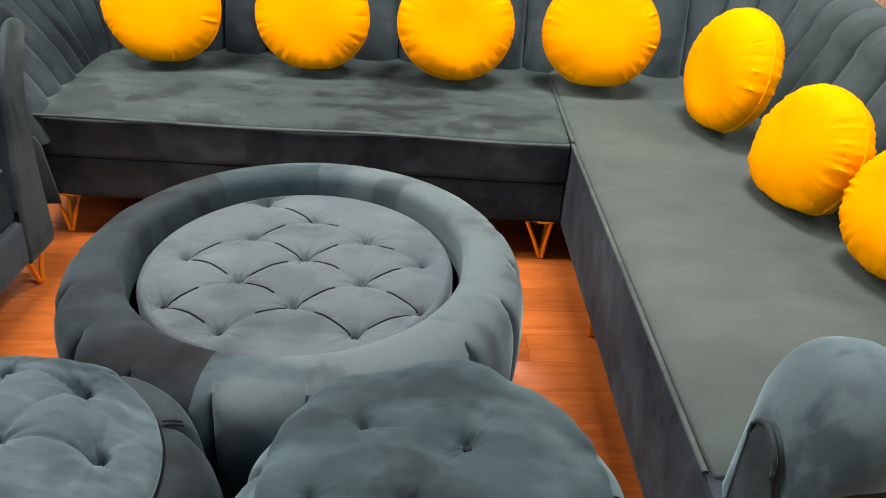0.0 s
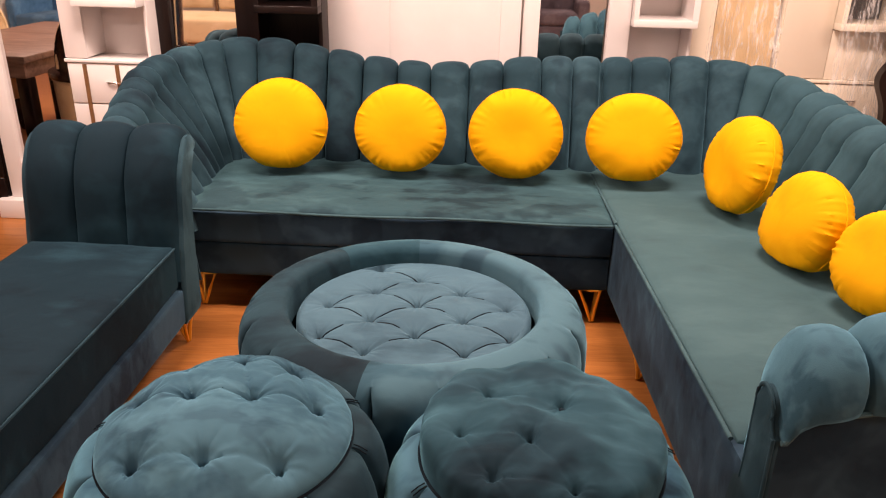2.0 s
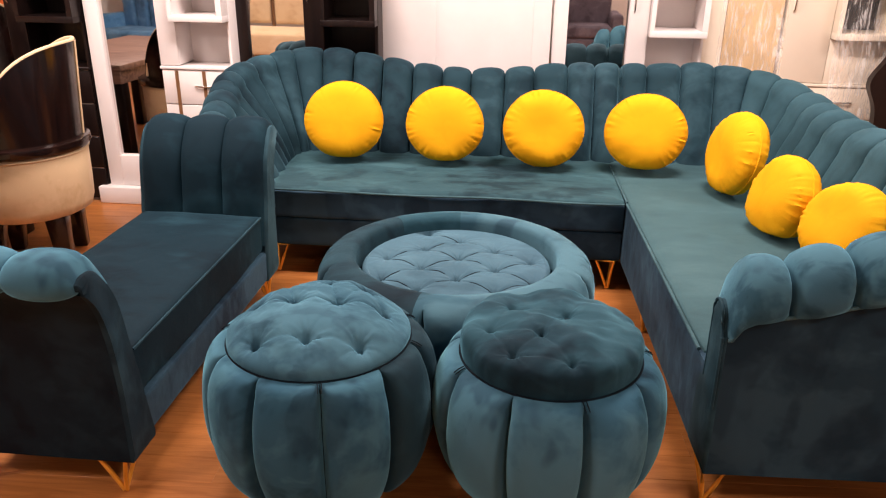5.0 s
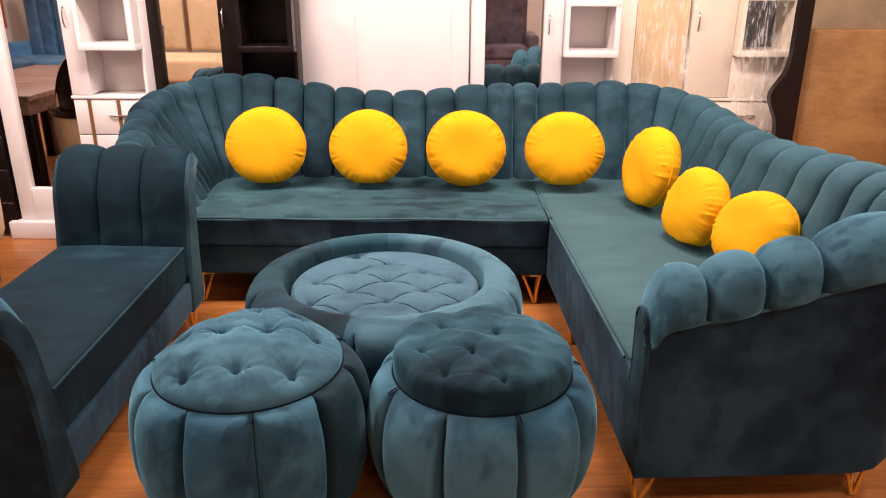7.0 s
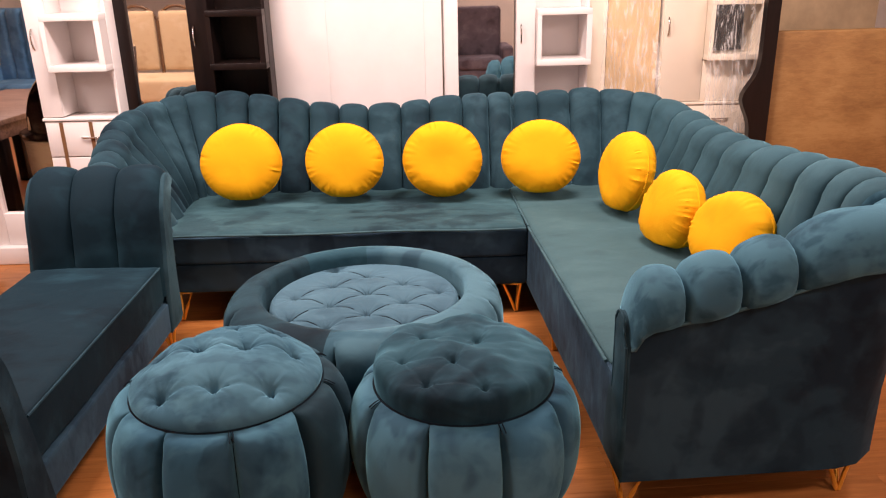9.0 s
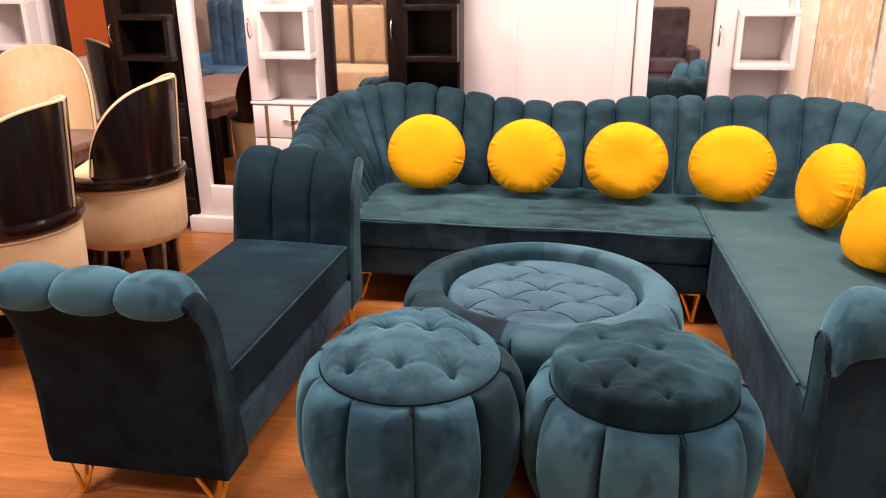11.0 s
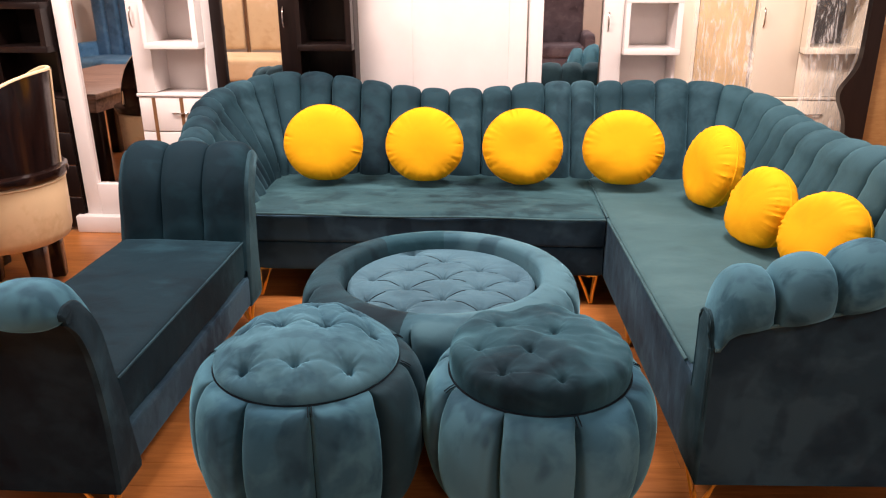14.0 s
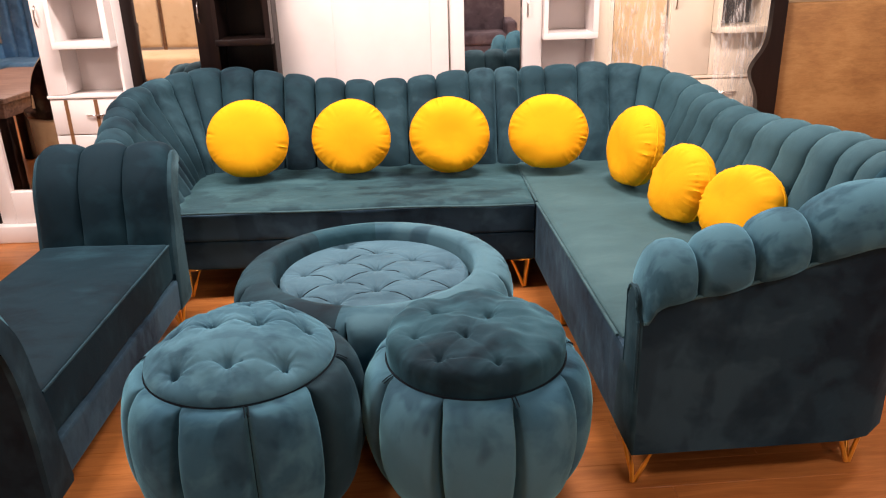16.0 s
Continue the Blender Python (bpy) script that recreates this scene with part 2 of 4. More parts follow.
def box(x0, x1, y0, y1, z0, z1, r=0.004, bm=None, seg=2):
    own = bmesh.new()
    bmesh.ops.create_cube(own, size=1)
    for v in own.verts:
        v.co = ((x0 + x1) / 2 + v.co.x * (x1 - x0), (y0 + y1) / 2 + v.co.y * (y1 - y0), (z0 + z1) / 2 + v.co.z * (z1 - z0))
    if r:
        bmesh.ops.bevel(own, geom=list(own.edges), offset=r, segments=seg, affect="EDGES", profile=0.5)
    for e in own.edges:
        if len(e.link_faces) == 2 and e.calc_face_angle() > 0.35:
            e.smooth = False
    if bm is None:
        return own
    me = bpy.data.meshes.new("tmp")
    own.to_mesh(me)
    own.free()
    bm.from_mesh(me)
    bpy.data.meshes.remove(me)
    return bm


def soft_box(x0, x1, y0, y1, z0, z1, r=0.03, n=18, crown=0.0, wobble=0.0, seed=0.0):
    """Upholstered block: rounded edges, a slightly crowned top, uneven stuffing."""
    bm = bmesh.new()
    c = np.array([(x0 + x1) / 2, (y0 + y1) / 2, (z0 + z1) / 2])
    h = np.array([(x1 - x0) / 2, (y1 - y0) / 2, (z1 - z0) / 2])
    steps = np.array([math.sin(k * math.pi / 2) * 0.35 + 0.65 * k for k in np.linspace(-1, 1, n)])
    for ax in range(3):
        for sg in (-1, 1):
            pts = np.zeros((n, n, 3))
            for i, u in enumerate(steps):
                for j, v in enumerate(steps):
                    p = np.zeros(3)
                    p[ax], p[(ax + 1) % 3], p[(ax + 2) % 3] = sg, u, v
                    q = p * h
                    inner = np.clip(q, -h + r, h - r)
                    d = q - inner
                    ln = np.linalg.norm(d)
                    q = inner + d / ln * r if ln > 1e-9 else q
                    fx, fy = q[0] / h[0], q[1] / h[1]
                    if q[2] > 0:
                        q[2] += crown * (1 - fx ** 4) * (1 - fy ** 4)
                    q = q + c
                    if wobble:
                        q = q + wobble * np.array(noise.noise_vector(Vector(q * 4.0 + seed)))
                    pts[i, j] = q
            add_grid(bm, pts)
    bmesh.ops.remove_doubles(bm, verts=bm.verts, dist=1e-5)
    return bm


def tube(pts, r, sides=8, closed=False, bm=None):
    own = bmesh.new() if bm is None else bm
    pts = [Vector(p) for p in pts]
    n = len(pts)
    rings = []
    for i, p in enumerate(pts):
        a = pts[(i - 1) % n] if closed or i else p
        b2 = pts[(i + 1) % n] if closed or i < n - 1 else p
        d = (b2 - a).normalized()
        up = Vector((0, 0, 1)) if abs(d.z) < 0.95 else Vector((1, 0, 0))
        s = d.cross(up).normalized()
        w = s.cross(d)
        rings.append([p + r * (math.cos(2 * math.pi * k / sides) * s + math.sin(2 * math.pi * k / sides) * w) for k in range(sides)])
    vs = add_grid(own, [[tuple(q) for q in ring] for ring in rings], closed, True)
    if not closed:
        own.faces.new(vs[0])
        own.faces.new(vs[-1])
    return own


def revolve(profile, cx=0, cy=0, sides=48, shape=None):
    """profile: (radius, z) rows from the bottom up; shape(angle, radius, z) may push points."""
    pts = []
    for k in range(sides):
        a = 2 * math.pi * k / sides
        row = []
        for r, z in profile:
            rr, zz = shape(a, r, z) if shape else (r, z)
            row.append((cx + rr * math.cos(a), cy + rr * math.sin(a), zz))
        pts.append(row)
    bm = grid(pts, True, False)
    bmesh.ops.remove_doubles(bm, verts=bm.verts, dist=1e-5)
    return bm


def catmull(rows, per=8):
    rows = [np.array(r, float) for r in rows]
    out = []
    for i in range(len(rows) - 1):
        p0, p1, p2, p3 = rows[max(i - 1, 0)], rows[i], rows[i + 1], rows[min(i + 2, len(rows) - 1)]
        for k in range(per):
            t = k / per
            out.append(0.5 * (2 * p1 + (p2 - p0) * t + (2 * p0 - 5 * p1 + 4 * p2 - p3) * t * t + (3 * p1 - p0 - 3 * p2 + p3) * t ** 3))
    out.append(rows[-1])
    return np.array(out)


def hairpin_leg(parent, x, y, top=0.145, dx=1, dy=1, w=0.085):
    """Bent gold rod leg under a corner: a bent triangle on its point, with a brace and cross bar. dx, dy: the way inward."""
    c0, c1, c2 = Vector((x, y, top)), Vector((x + dx * w, y, top)), Vector((x, y + dy * w, top))
    foot = Vector((x + dx * 0.022, y + dy * 0.012, 0.008))
    leg = part("leg", tube([c0, c0 * 0.5 + foot * 0.5, foot - Vector((dx * 0.004, 0, 0)), foot + Vector((dx * 0.004, 0, 0)), c1 * 0.5 + foot * 0.5, c1, (c0 + c1) / 2], 0.0075, 6, True), GOLD, parent, "gold hairpin leg")
    part("brace", tube([c2, foot + Vector((0, dy * 0.006, 0))], 0.007, 6), GOLD, leg)
    part("cross_bar", tube([c1, c2, c0], 0.006, 6), GOLD, leg)
    return leg


# ---- setting ----
X0, X1, Y0, Y1, ZC = -6.0, 5.0, -5.0, 6.2, 3.0
tagged(part("floor", box(X0, X1, Y0, Y1, -0.12, -0.006, 0), JOINT, None, "", False), "orange-brown wood laminate floor of a showroom", "floor", kind="structure")
tagged(part("ceiling", box(X0, X1, Y0, Y1, ZC, ZC + 0.12, 0), CEIL_DIM, None, "", False), "plain ceiling, unseen, toned down to bounce less light", "ceiling", kind="structure")
for nm, b in (("wall_north", (X0, X1, Y1, Y1 + 0.15)), ("wall_south", (X0, X1, Y0 - 0.15, Y0)), ("wall_west", (X0 - 0.15, X0, Y0, Y1)), ("wall_east", (X1, X1 + 0.15, Y0, Y1))):
    tagged(part(nm, box(*b, 0, ZC, 0), WALLPAINT, None, "", False), "plain warm cream painted wall", "wall", kind="structure")
for lx, ly, lw in LAMPS:
    area_lamp(lx, ly, ZC - 0.06, 0.75, 0.40, lw, WARM)
    # fixture added to go with the unseen lamp
    panel = thing("assumed_ceiling_light", lx, ly, ZC, 0, "slim white panel light assumed on the ceiling, out of view", "light", "ceiling lights")
    part("frame", box(-0.42, 0.42, -0.24, 0.24, -0.05, 0, 0.004), WHITE, panel)
tagged(part("wall_panel", box(X0 + 0.002, X0 + 0.03, -1.4, 2.6, 0.8, 2.3, 0.004), ORANGE), "flat orange painted panel on the wall", "panel", kind="structure")


# ---- sectional sofa ----
def sofa_path(knots, creases):
    """A plan line with rounded corners (x, y, corner radius), resampled evenly, with outward normals to the left of the way."""
    pts = []
    k = [Vector(p[:2]) for p in knots]
    for i, p in enumerate(k):
        r = knots[i][2]
        if 0 < i < len(k) - 1 and r:
            a, b2 = (k[i - 1] - p).normalized(), (k[i + 1] - p).normalized()
            half = a.angle(b2) / 2
            d = r / math.tan(half)
            c = p + (a + b2).normalized() * (r / math.sin(half))
            s, e = p + a * d - c, p + b2 * d - c
            turn = math.atan2(s.x * e.y - s.y * e.x, s.dot(e))
            for q in range(17):
                w = turn * q / 16
                pts.append(c + Vector((s.x * math.cos(w) - s.y * math.sin(w), s.x * math.sin(w) + s.y * math.cos(w))))
        else:
            pts.append(p)
    arr = np.array([tuple(p) for p in pts])
    seg = np.r_[0, np.cumsum(np.linalg.norm(np.diff(arr, axis=0), axis=1))]
    even_s = np.linspace(0, seg[-1], int(seg[-1] / 0.012) + 1)
    ev = np.c_[np.interp(even_s, seg, arr[:, 0]), np.interp(even_s, seg, arr[:, 1])]
    d = np.gradient(ev, axis=0)
    for _ in range(6):
        d[1:-1] = (d[:-2] + d[1:-1] * 2 + d[2:]) / 4
    cr = np.array(creases(seg[-1]))
    bits = np.array([0, 0.012, 0.03, 0.06, 0.10, 0.16, 0.23, 0.31, 0.40])
    bits = np.r_[bits, 0.5, 1 - bits[:0:-1]]
    s = np.r_[(cr[:-1, None] + np.diff(cr)[:, None] * bits[None]).ravel(), seg[-1]]
    xy = np.c_[np.interp(s, even_s, ev[:, 0]), np.interp(s, even_s, ev[:, 1])]
    d = np.c_[np.interp(s, even_s, d[:, 0]), np.interp(s, even_s, d[:, 1])]
    d /= np.linalg.norm(d, axis=1)[:, None]
    return s, xy, np.c_[-d[:, 1], d[:, 0]], cr


def channel_back(parent, knots, tops, leans, creases, thick=0.17, rolls=((0, 0.075), (9, 0.075)), z0=0.36, base=0.145, depth=((0, 0.062), (9, 0.062)), caps=(True, True), cloth=None, curl=((0, -50), (9, -50)), bow=1.5, arm_cloth=None, arm_from=9.0):
    """Channel-tufted back and arm in one sweep: padded flutes inside and over the rolled top, a plain panel outside."""
    s, xy, nrm, cr = sofa_path(knots, creases)
    H = np.interp(s, *zip(*tops))
    L = np.interp(s, *zip(*leans))
    R = np.interp(s, *zip(*rolls))
    C = np.interp(s, *zip(*curl))
    D = np.interp(s, *zip(*depth))
    idx = np.clip(np.searchsorted(cr, s, side="right") - 1, 0, len(cr) - 2)
    f = np.clip((s - cr[idx]) / (cr[idx + 1] - cr[idx]), 0, 1)
    bulge = np.power(1 - np.abs(2 * f - 1) ** 2.2, 0.58)
    hump = bulge * (0.85 + 0.3 * np.array([noise.noise(Vector((float(i) * 1.7, 3.1, 0))) for i in idx]))
    wide = np.clip((cr[idx + 1] - cr[idx]) / 0.15, 0.55, 1.12)
    seam = np.exp(-np.minimum(f, 1 - f) * (cr[idx + 1] - cr[idx]) / 0.007)
    rows, outer, edge = [], [], []
    for i in range(len(s)):
        prof, r = [], R[i]
        for q in np.linspace(0, 1, 10):
            prof.append((L[i] * q ** bow, z0 + (H[i] - r - z0) * q))
        c = (L[i] + r, H[i] - r)
        for a in np.linspace(170, C[i], 12):
            prof.append((c[0] + r * math.cos(radians(a)), c[1] + r * math.sin(radians(a))))
        prof = np.array(prof)
        t = np.gradient(prof, axis=0)
        t /= np.linalg.norm(t, axis=1)[:, None]
        nn = np.c_[-t[:, 1], t[:, 0]]
        fade = np.clip(np.minimum(np.arange(len(prof)) / 2.0, 1), 0.4, 1)
        fade *= np.interp(np.arange(len(prof)), [4, 14], [1, 0.45 + 0.25 * min(1, max(0, (r - 0.078) / 0.02))])
        fade[-1] = 0.25
        prof = prof + nn * (hump[i] - 0.4 - 0.45 * seam[i]) * D[i] * wide[i] * (r / 0.075) ** 0.4 * fade[:, None]
        row = [(xy[i, 0] + nrm[i, 0] * o, xy[i, 1] + nrm[i, 1] * o, z) for o, z in prof]
        rows.append(row)
        oe, ze = c[0] + r * math.cos(radians(C[i])) - 0.012, c[1] + r * math.sin(radians(C[i])) + 0.004
        orow = []
        for q in np.linspace(0, 1, 7):
            o = oe + (thick - oe) * min(1, q * 1.5) ** 0.8
            orow.append((xy[i, 0] + nrm[i, 0] * o, xy[i, 1] + nrm[i, 1] * o, ze + (base - ze) * q))
        outer.append(orow)
        edge.append((xy[i, 0] + nrm[i, 0] * (oe + 0.006), xy[i, 1] + nrm[i, 1] * (oe + 0.006), ze - 0.004))
    back = part("channel_back", grid(rows), cloth or TEAL, parent, "vertical channel-tufted teal velvet with a rolled top")
    if arm_cloth:
        back.data.materials.append(arm_cloth)
        back.data.materials.append(TEAL)
        for p in back.data.polygons:
            if p.center.y < arm_from:
                p.material_index = 1
            elif p.center.y > 0.52 and p.center.y - 0.505 > (p.center.x - 0.54) * 1.6:
                p.material_index = 2
    part("outer_panel", grid(outer), TEAL_OUT, parent, "plain velvet outer panel with shade in its colour")
    part("piping", tube(edge[::3], 0.006), PIPING, parent)
    for k, want in ((0, caps[0]), (-1, caps[1])):
        if want:
            loop = [Vector(p) for p in rows[k]] + [Vector(p) for p in outer[k]]
            loop.append(Vector((xy[k, 0], xy[k, 1], base)))
            bm = bmesh.new()
            out = Vector(xy[k] - xy[k - 9] if k == -1 else xy[0] - xy[9]).normalized().to_3d()
            mid = sum(loop, Vector()) / len(loop)
            rings = [loop, [p + out * 0.008 for p in loop], [mid + (p - mid) * 0.90 + out * 0.016 for p in loop]]
            vs = add_grid(bm, [[tuple(p) for p in ring] for ring in rings], False, True)
            bm.faces.new(vs[-1])
            part("arm_front", bm, TEAL, parent)
            part("piping", tube([p + out * 0.014 for p in loop[2:len(rows[k]) + 4]], 0.0045), TEAL, parent)


CREASES_A = [0.727, 0.787, 0.94, 1.11, 1.285, 1.455, 1.62, 1.81, 1.975, 2.163, 2.313]
CREASES_B = [0, 0.136, 0.322, 0.49, 0.568, 0.63, 0.71, 0.865, 1.015, 1.175, 1.38, 1.615, 1.855, 2.055, 2.245, 2.41, 2.56, 2.835, 2.985, 3.14]


def crease_a(total):
    return np.r_[0, 0.15, 0.28, 0.40, 0.50, 0.575, 0.635, 0.685, CREASES_A, total]


def crease_b(total):
    return np.r_[CREASES_B, total]


# long back piece with its own arm
sofa_a = thing("sectional_sofa", 0.6, 3.03, 0, -3.0, "teal velvet sofa with channel-tufted back and curved arm", "sofa", "sectional sofa pieces")
channel_back(sofa_a, [(-1.70, -0.02, 0), (-1.79, 0.70, 0.14), (0.011, 0.70, 0)],
             [(0, 0.74), (0.04, 0.79), (0.22, 0.825), (0.44, 0.88), (0.60, 0.945), (0.727, 1.0), (0.787, 1.003), (0.94, 0.985), (1.11, 0.958), (1.285, 0.928), (1.455, 0.910), (1.62, 0.901), (1.81, 0.911), (1.975, 0.930), (2.163, 0.948), (2.446, 0.955)],
             [(0, 0.20), (0.5, 0.24), (0.75, 0.21), (0.95, 0.19), (2.5, 0.19)], crease_a, 0.19, ((0, 0.085), (0.5, 0.08), (0.9, 0.078), (3, 0.078)))
part("seat", soft_box(-1.78, -0.004, 0.006, 0.78, 0.305, 0.462, 0.022, 26, 0.012, 0.004), TEAL_SEAT, sofa_a, "brushed teal velvet seat cushion")
part("seat_piping", tube([(x, -0.004 + 0.002 * math.sin(x * 9), 0.452 + 0.003 * math.sin(x * 7)) for x in np.linspace(-1.76, -0.01, 40)], 0.006), PIPING, sofa_a)
# separate slab, so that the seat's front can carry a shaded colour
part("seat_border", soft_box(-1.765, -0.006, 0.0, 0.05, 0.309, 0.447, 0.012, 14, 0, 0.003), TEAL_FRONT, sofa_a, "front of the seat cushion, its shade in the velvet colour")
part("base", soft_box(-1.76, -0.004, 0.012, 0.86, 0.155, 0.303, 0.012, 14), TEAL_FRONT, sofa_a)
for lx, ly, dx, dy in ((-1.74, 0.02, 1, 1), (-0.03, 0.02, -1, 1), (-1.70, 0.84, 1, -1), (-0.03, 0.84, -1, -1)):
    hairpin_leg(sofa_a, lx, ly, 0.157, dx, dy)


# corner piece that runs forward to the arm
sofa_b = thing("sectional_sofa", 0.6, 3.03, 0, 0, "teal velvet corner sofa with long seat and rolled arm", "sofa", "sectional sofa pieces")
channel_back(sofa_b, [(0.061, 0.70, 0), (0.70, 0.665, 0.16), (0.70, -1.37, 0.03), (0.012, -1.37, 0)],
             [(0, 0.955), (0.136, 0.957), (0.322, 0.963), (0.49, 0.966), (0.568, 0.958), (0.63, 0.935), (0.71, 0.90), (0.865, 0.876), (1.165, 0.864), (1.4, 0.872), (1.665, 0.893), (1.9, 0.917), (2.08, 0.935), (2.25, 0.948), (2.50, 0.962), (2.61, 0.955), (2.72, 0.925), (2.92, 0.858), (3.08, 0.815), (3.19, 0.793), (3.235, 0.785), (3.262, 0.762), (3.28, 0.725)],
             [(0, 0.19), (0.45, 0.19), (0.75, 0.15), (2.3, 0.13), (2.55, 0.07), (2.68, 0.04), (3.4, 0.015)], crease_b, 0.185, ((0, 0.078), (0.5, 0.08), (0.8, 0.105), (2.4, 0.105), (2.66, 0.092), (9, 0.092)), cloth=TEAL_EVEN,
             curl=((0, -50), (2.3, -50), (2.6, -28), (9, -22)), bow=1.25, arm_cloth=TEAL_ARM, arm_from=-1.30,
             depth=((0, 0.058), (0.6, 0.050), (0.9, 0.044), (2.4, 0.046), (2.7, 0.078), (9, 0.078)))
part("seat", soft_box(0.007, 0.76, -1.37, 0.78, 0.36, 0.462, 0.022, 26, 0.010, 0.004, 5.0), TEAL_SMOOTH, sofa_b, "smooth teal velvet seat cushion")
part("seat_piping", tube([(0.0, y, 0.454) for y in np.linspace(-1.36, 0.0, 30)], 0.006), PIPING, sofa_b)
part("seat_piping", tube([(0.0 + 0.014 * k / 20, y, 0.462) for k, y in enumerate(np.linspace(0.0, 0.66, 20))], 0.006), PIPING, sofa_b)
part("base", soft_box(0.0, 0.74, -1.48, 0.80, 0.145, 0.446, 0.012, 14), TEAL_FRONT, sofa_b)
for lx, ly, dx, dy in ((0.03, -0.42, 1, 1), (0.012, -1.515, 1, 1), (0.772, -1.490, -1, 1), (0.76, 0.78, -1, -1), (0.06, 0.80, 1, -1)):
    hairpin_leg(sofa_b, lx, ly, 0.147, dx, dy)


# ---- chaise bench with two scrolled ends ----
def scroll_end(parent, y_in, way, width, top, name="scroll_end", x0=0.0):
    """Padded scroll: three fat flutes over a rolled top. way: -1 rolls to the front, +1 to the back."""
    prof = catmull([(0.0, 0.30), (0.015, 0.44), (0.03, 0.54), (0.055, top - 0.165), (0.095, top - 0.082), (0.15, top - 0.016), (0.205, top), (0.252, top - 0.014), (0.279, top - 0.050), (0.266, top - 0.086), (0.238, top - 0.096)], 5)
    t = np.gradient(prof, axis=0)
    t /= np.linalg.norm(t, axis=1)[:, None]
    nn = np.c_[-t[:, 1], t[:, 0]]
    rows = []
    bits = np.array([0, 0.012, 0.03, 0.06, 0.10, 0.16, 0.24, 0.34, 0.44])
    bits = np.r_[bits, 0.5, 1 - bits[:0:-1]]
    for k in range(3):
        for f in np.r_[bits, 1.0] if k == 2 else bits:
            h = (1 - abs(2 * f - 1) ** 2.4) ** 0.62 * 0.030 - 0.016
            end = max(0.0, 1 - (k + f) / 0.28, 1 - (3 - k - f) / 0.28)
            tuck = (0.026 if way < 0 else 0.012) * end ** 2.2 * np.clip((len(prof) - 6 - np.arange(len(prof))) / 14, 0, 1)
            pr = prof + nn * (h * np.clip(np.arange(len(prof)) / 8, 0.2, 1) - tuck)[:, None]
            rows.append([(x0 - width / 2 + width * (k + f) / 3, y_in + way * o, z) for o, z in pr])
    # front roll in a brighter velvet: light on its top is in the colour
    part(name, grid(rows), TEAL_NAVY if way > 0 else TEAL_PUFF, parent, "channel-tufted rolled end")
    back = catmull([(0.24, top - 0.094), (0.20, top - 0.150), (0.165, top - 0.26), (0.145, 0.40), (0.142, 0.25), (0.142, 0.13)], 4)
    inner = [(0.0, 0.13), (0.0, 0.30)]
    # the outer panel's shade is put into its colour
    part("outer_panel", grid([[(x0 + x, y_in + way * o, z) for o, z in back] for x in np.linspace(-width / 2, width / 2, 9)]), TEAL_SHADE, parent, "plain velvet outer panel with shade in its colour")
    for sx in (-1, 1):
        edge = [Vector((x0 + sx * (width / 2 - 0.001), p[1], p[2])) for p in rows[0 if sx < 0 else -1]]
        loop = edge + [Vector((x0 + sx * (width / 2 - 0.001), y_in + way * o, z)) for o, z in list(back) + inner[:1]]
        bm = bmesh.new()
        out = Vector((sx, 0, 0))
        mid = sum(loop, Vector()) / len(loop)
        vs = add_grid(bm, [[tuple(p) for p in ring] for ring in (loop, [p + out * 0.010 for p in loop], [mid + (p - mid) * 0.94 + out * 0.018 for p in loop])], False, True)
        bm.faces.new(vs[-1])
        # rear sides get a lit tone, front sides a shaded one
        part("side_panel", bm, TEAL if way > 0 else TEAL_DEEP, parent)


chaise = thing("chaise_bench", -1.36, 2.15, 0, -2.4, "dark teal velvet bench with two scrolled channelled ends", "bench")
CW = 0.56
scroll_end(chaise, -0.58, -1, CW + 0.03, 0.824)
scroll_end(chaise, 0.60, 1, CW, 0.835)
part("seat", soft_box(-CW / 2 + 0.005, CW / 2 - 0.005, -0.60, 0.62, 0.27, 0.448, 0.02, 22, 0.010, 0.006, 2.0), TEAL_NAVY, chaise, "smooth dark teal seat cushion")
part("seat_piping", tube([(CW / 2 - 0.004, y, 0.438) for y in np.linspace(-0.58, 0.60, 30)], 0.004), TEAL, chaise)
part("base", soft_box(-CW / 2 + 0.002, CW / 2 + 0.004, -0.70, 0.72, 0.13, 0.268, 0.012, 12), TEAL_FRONT, chaise)
for lx, ly, dx, dy in ((-0.25, -0.71, 1, 1), (0.27, -0.71, -1, 1), (-0.26, 0.70, 1, -1), (0.27, 0.70, -1, -1)):
    hairpin_leg(chaise, lx, ly, 0.132, dx, dy)


# ---- round table ----
def puff(x, y, tufts, depth, width):
    """How far the buttons pull the surface down at a place, and the pleats between neighbours."""
    d = 0.0
    for tx, ty in tufts:
        r = math.hypot(x - tx, y - ty)
        if r < width * 6:
            a = math.atan2(y - ty, x - tx)
            rays = 1 + (0.12 * math.cos(11 * a + tx * 40) + 0.08 * math.cos(19 * a + ty * 50)) * min(1, r / 0.012)
            d = max(d, depth * (0.72 * math.exp(-r / width) * rays + 0.40 * math.exp(-(r / 0.011) ** 2)))
    return d


def pleats(x, y, pairs, depth, width):
    d = 0.0
    for (ax, ay), (bx, by) in pairs:
        ux, uy = bx - ax, by - ay
        q = max(0, min(1, ((x - ax) * ux + (y - ay) * uy) / (ux * ux + uy * uy)))
        r = math.hypot(x - ax - ux * q, y - ay - uy * q)
        d = max(d, depth * (0.45 + 0.55 * abs(2 * q - 1)) * math.exp(-(r / width)))
    return d


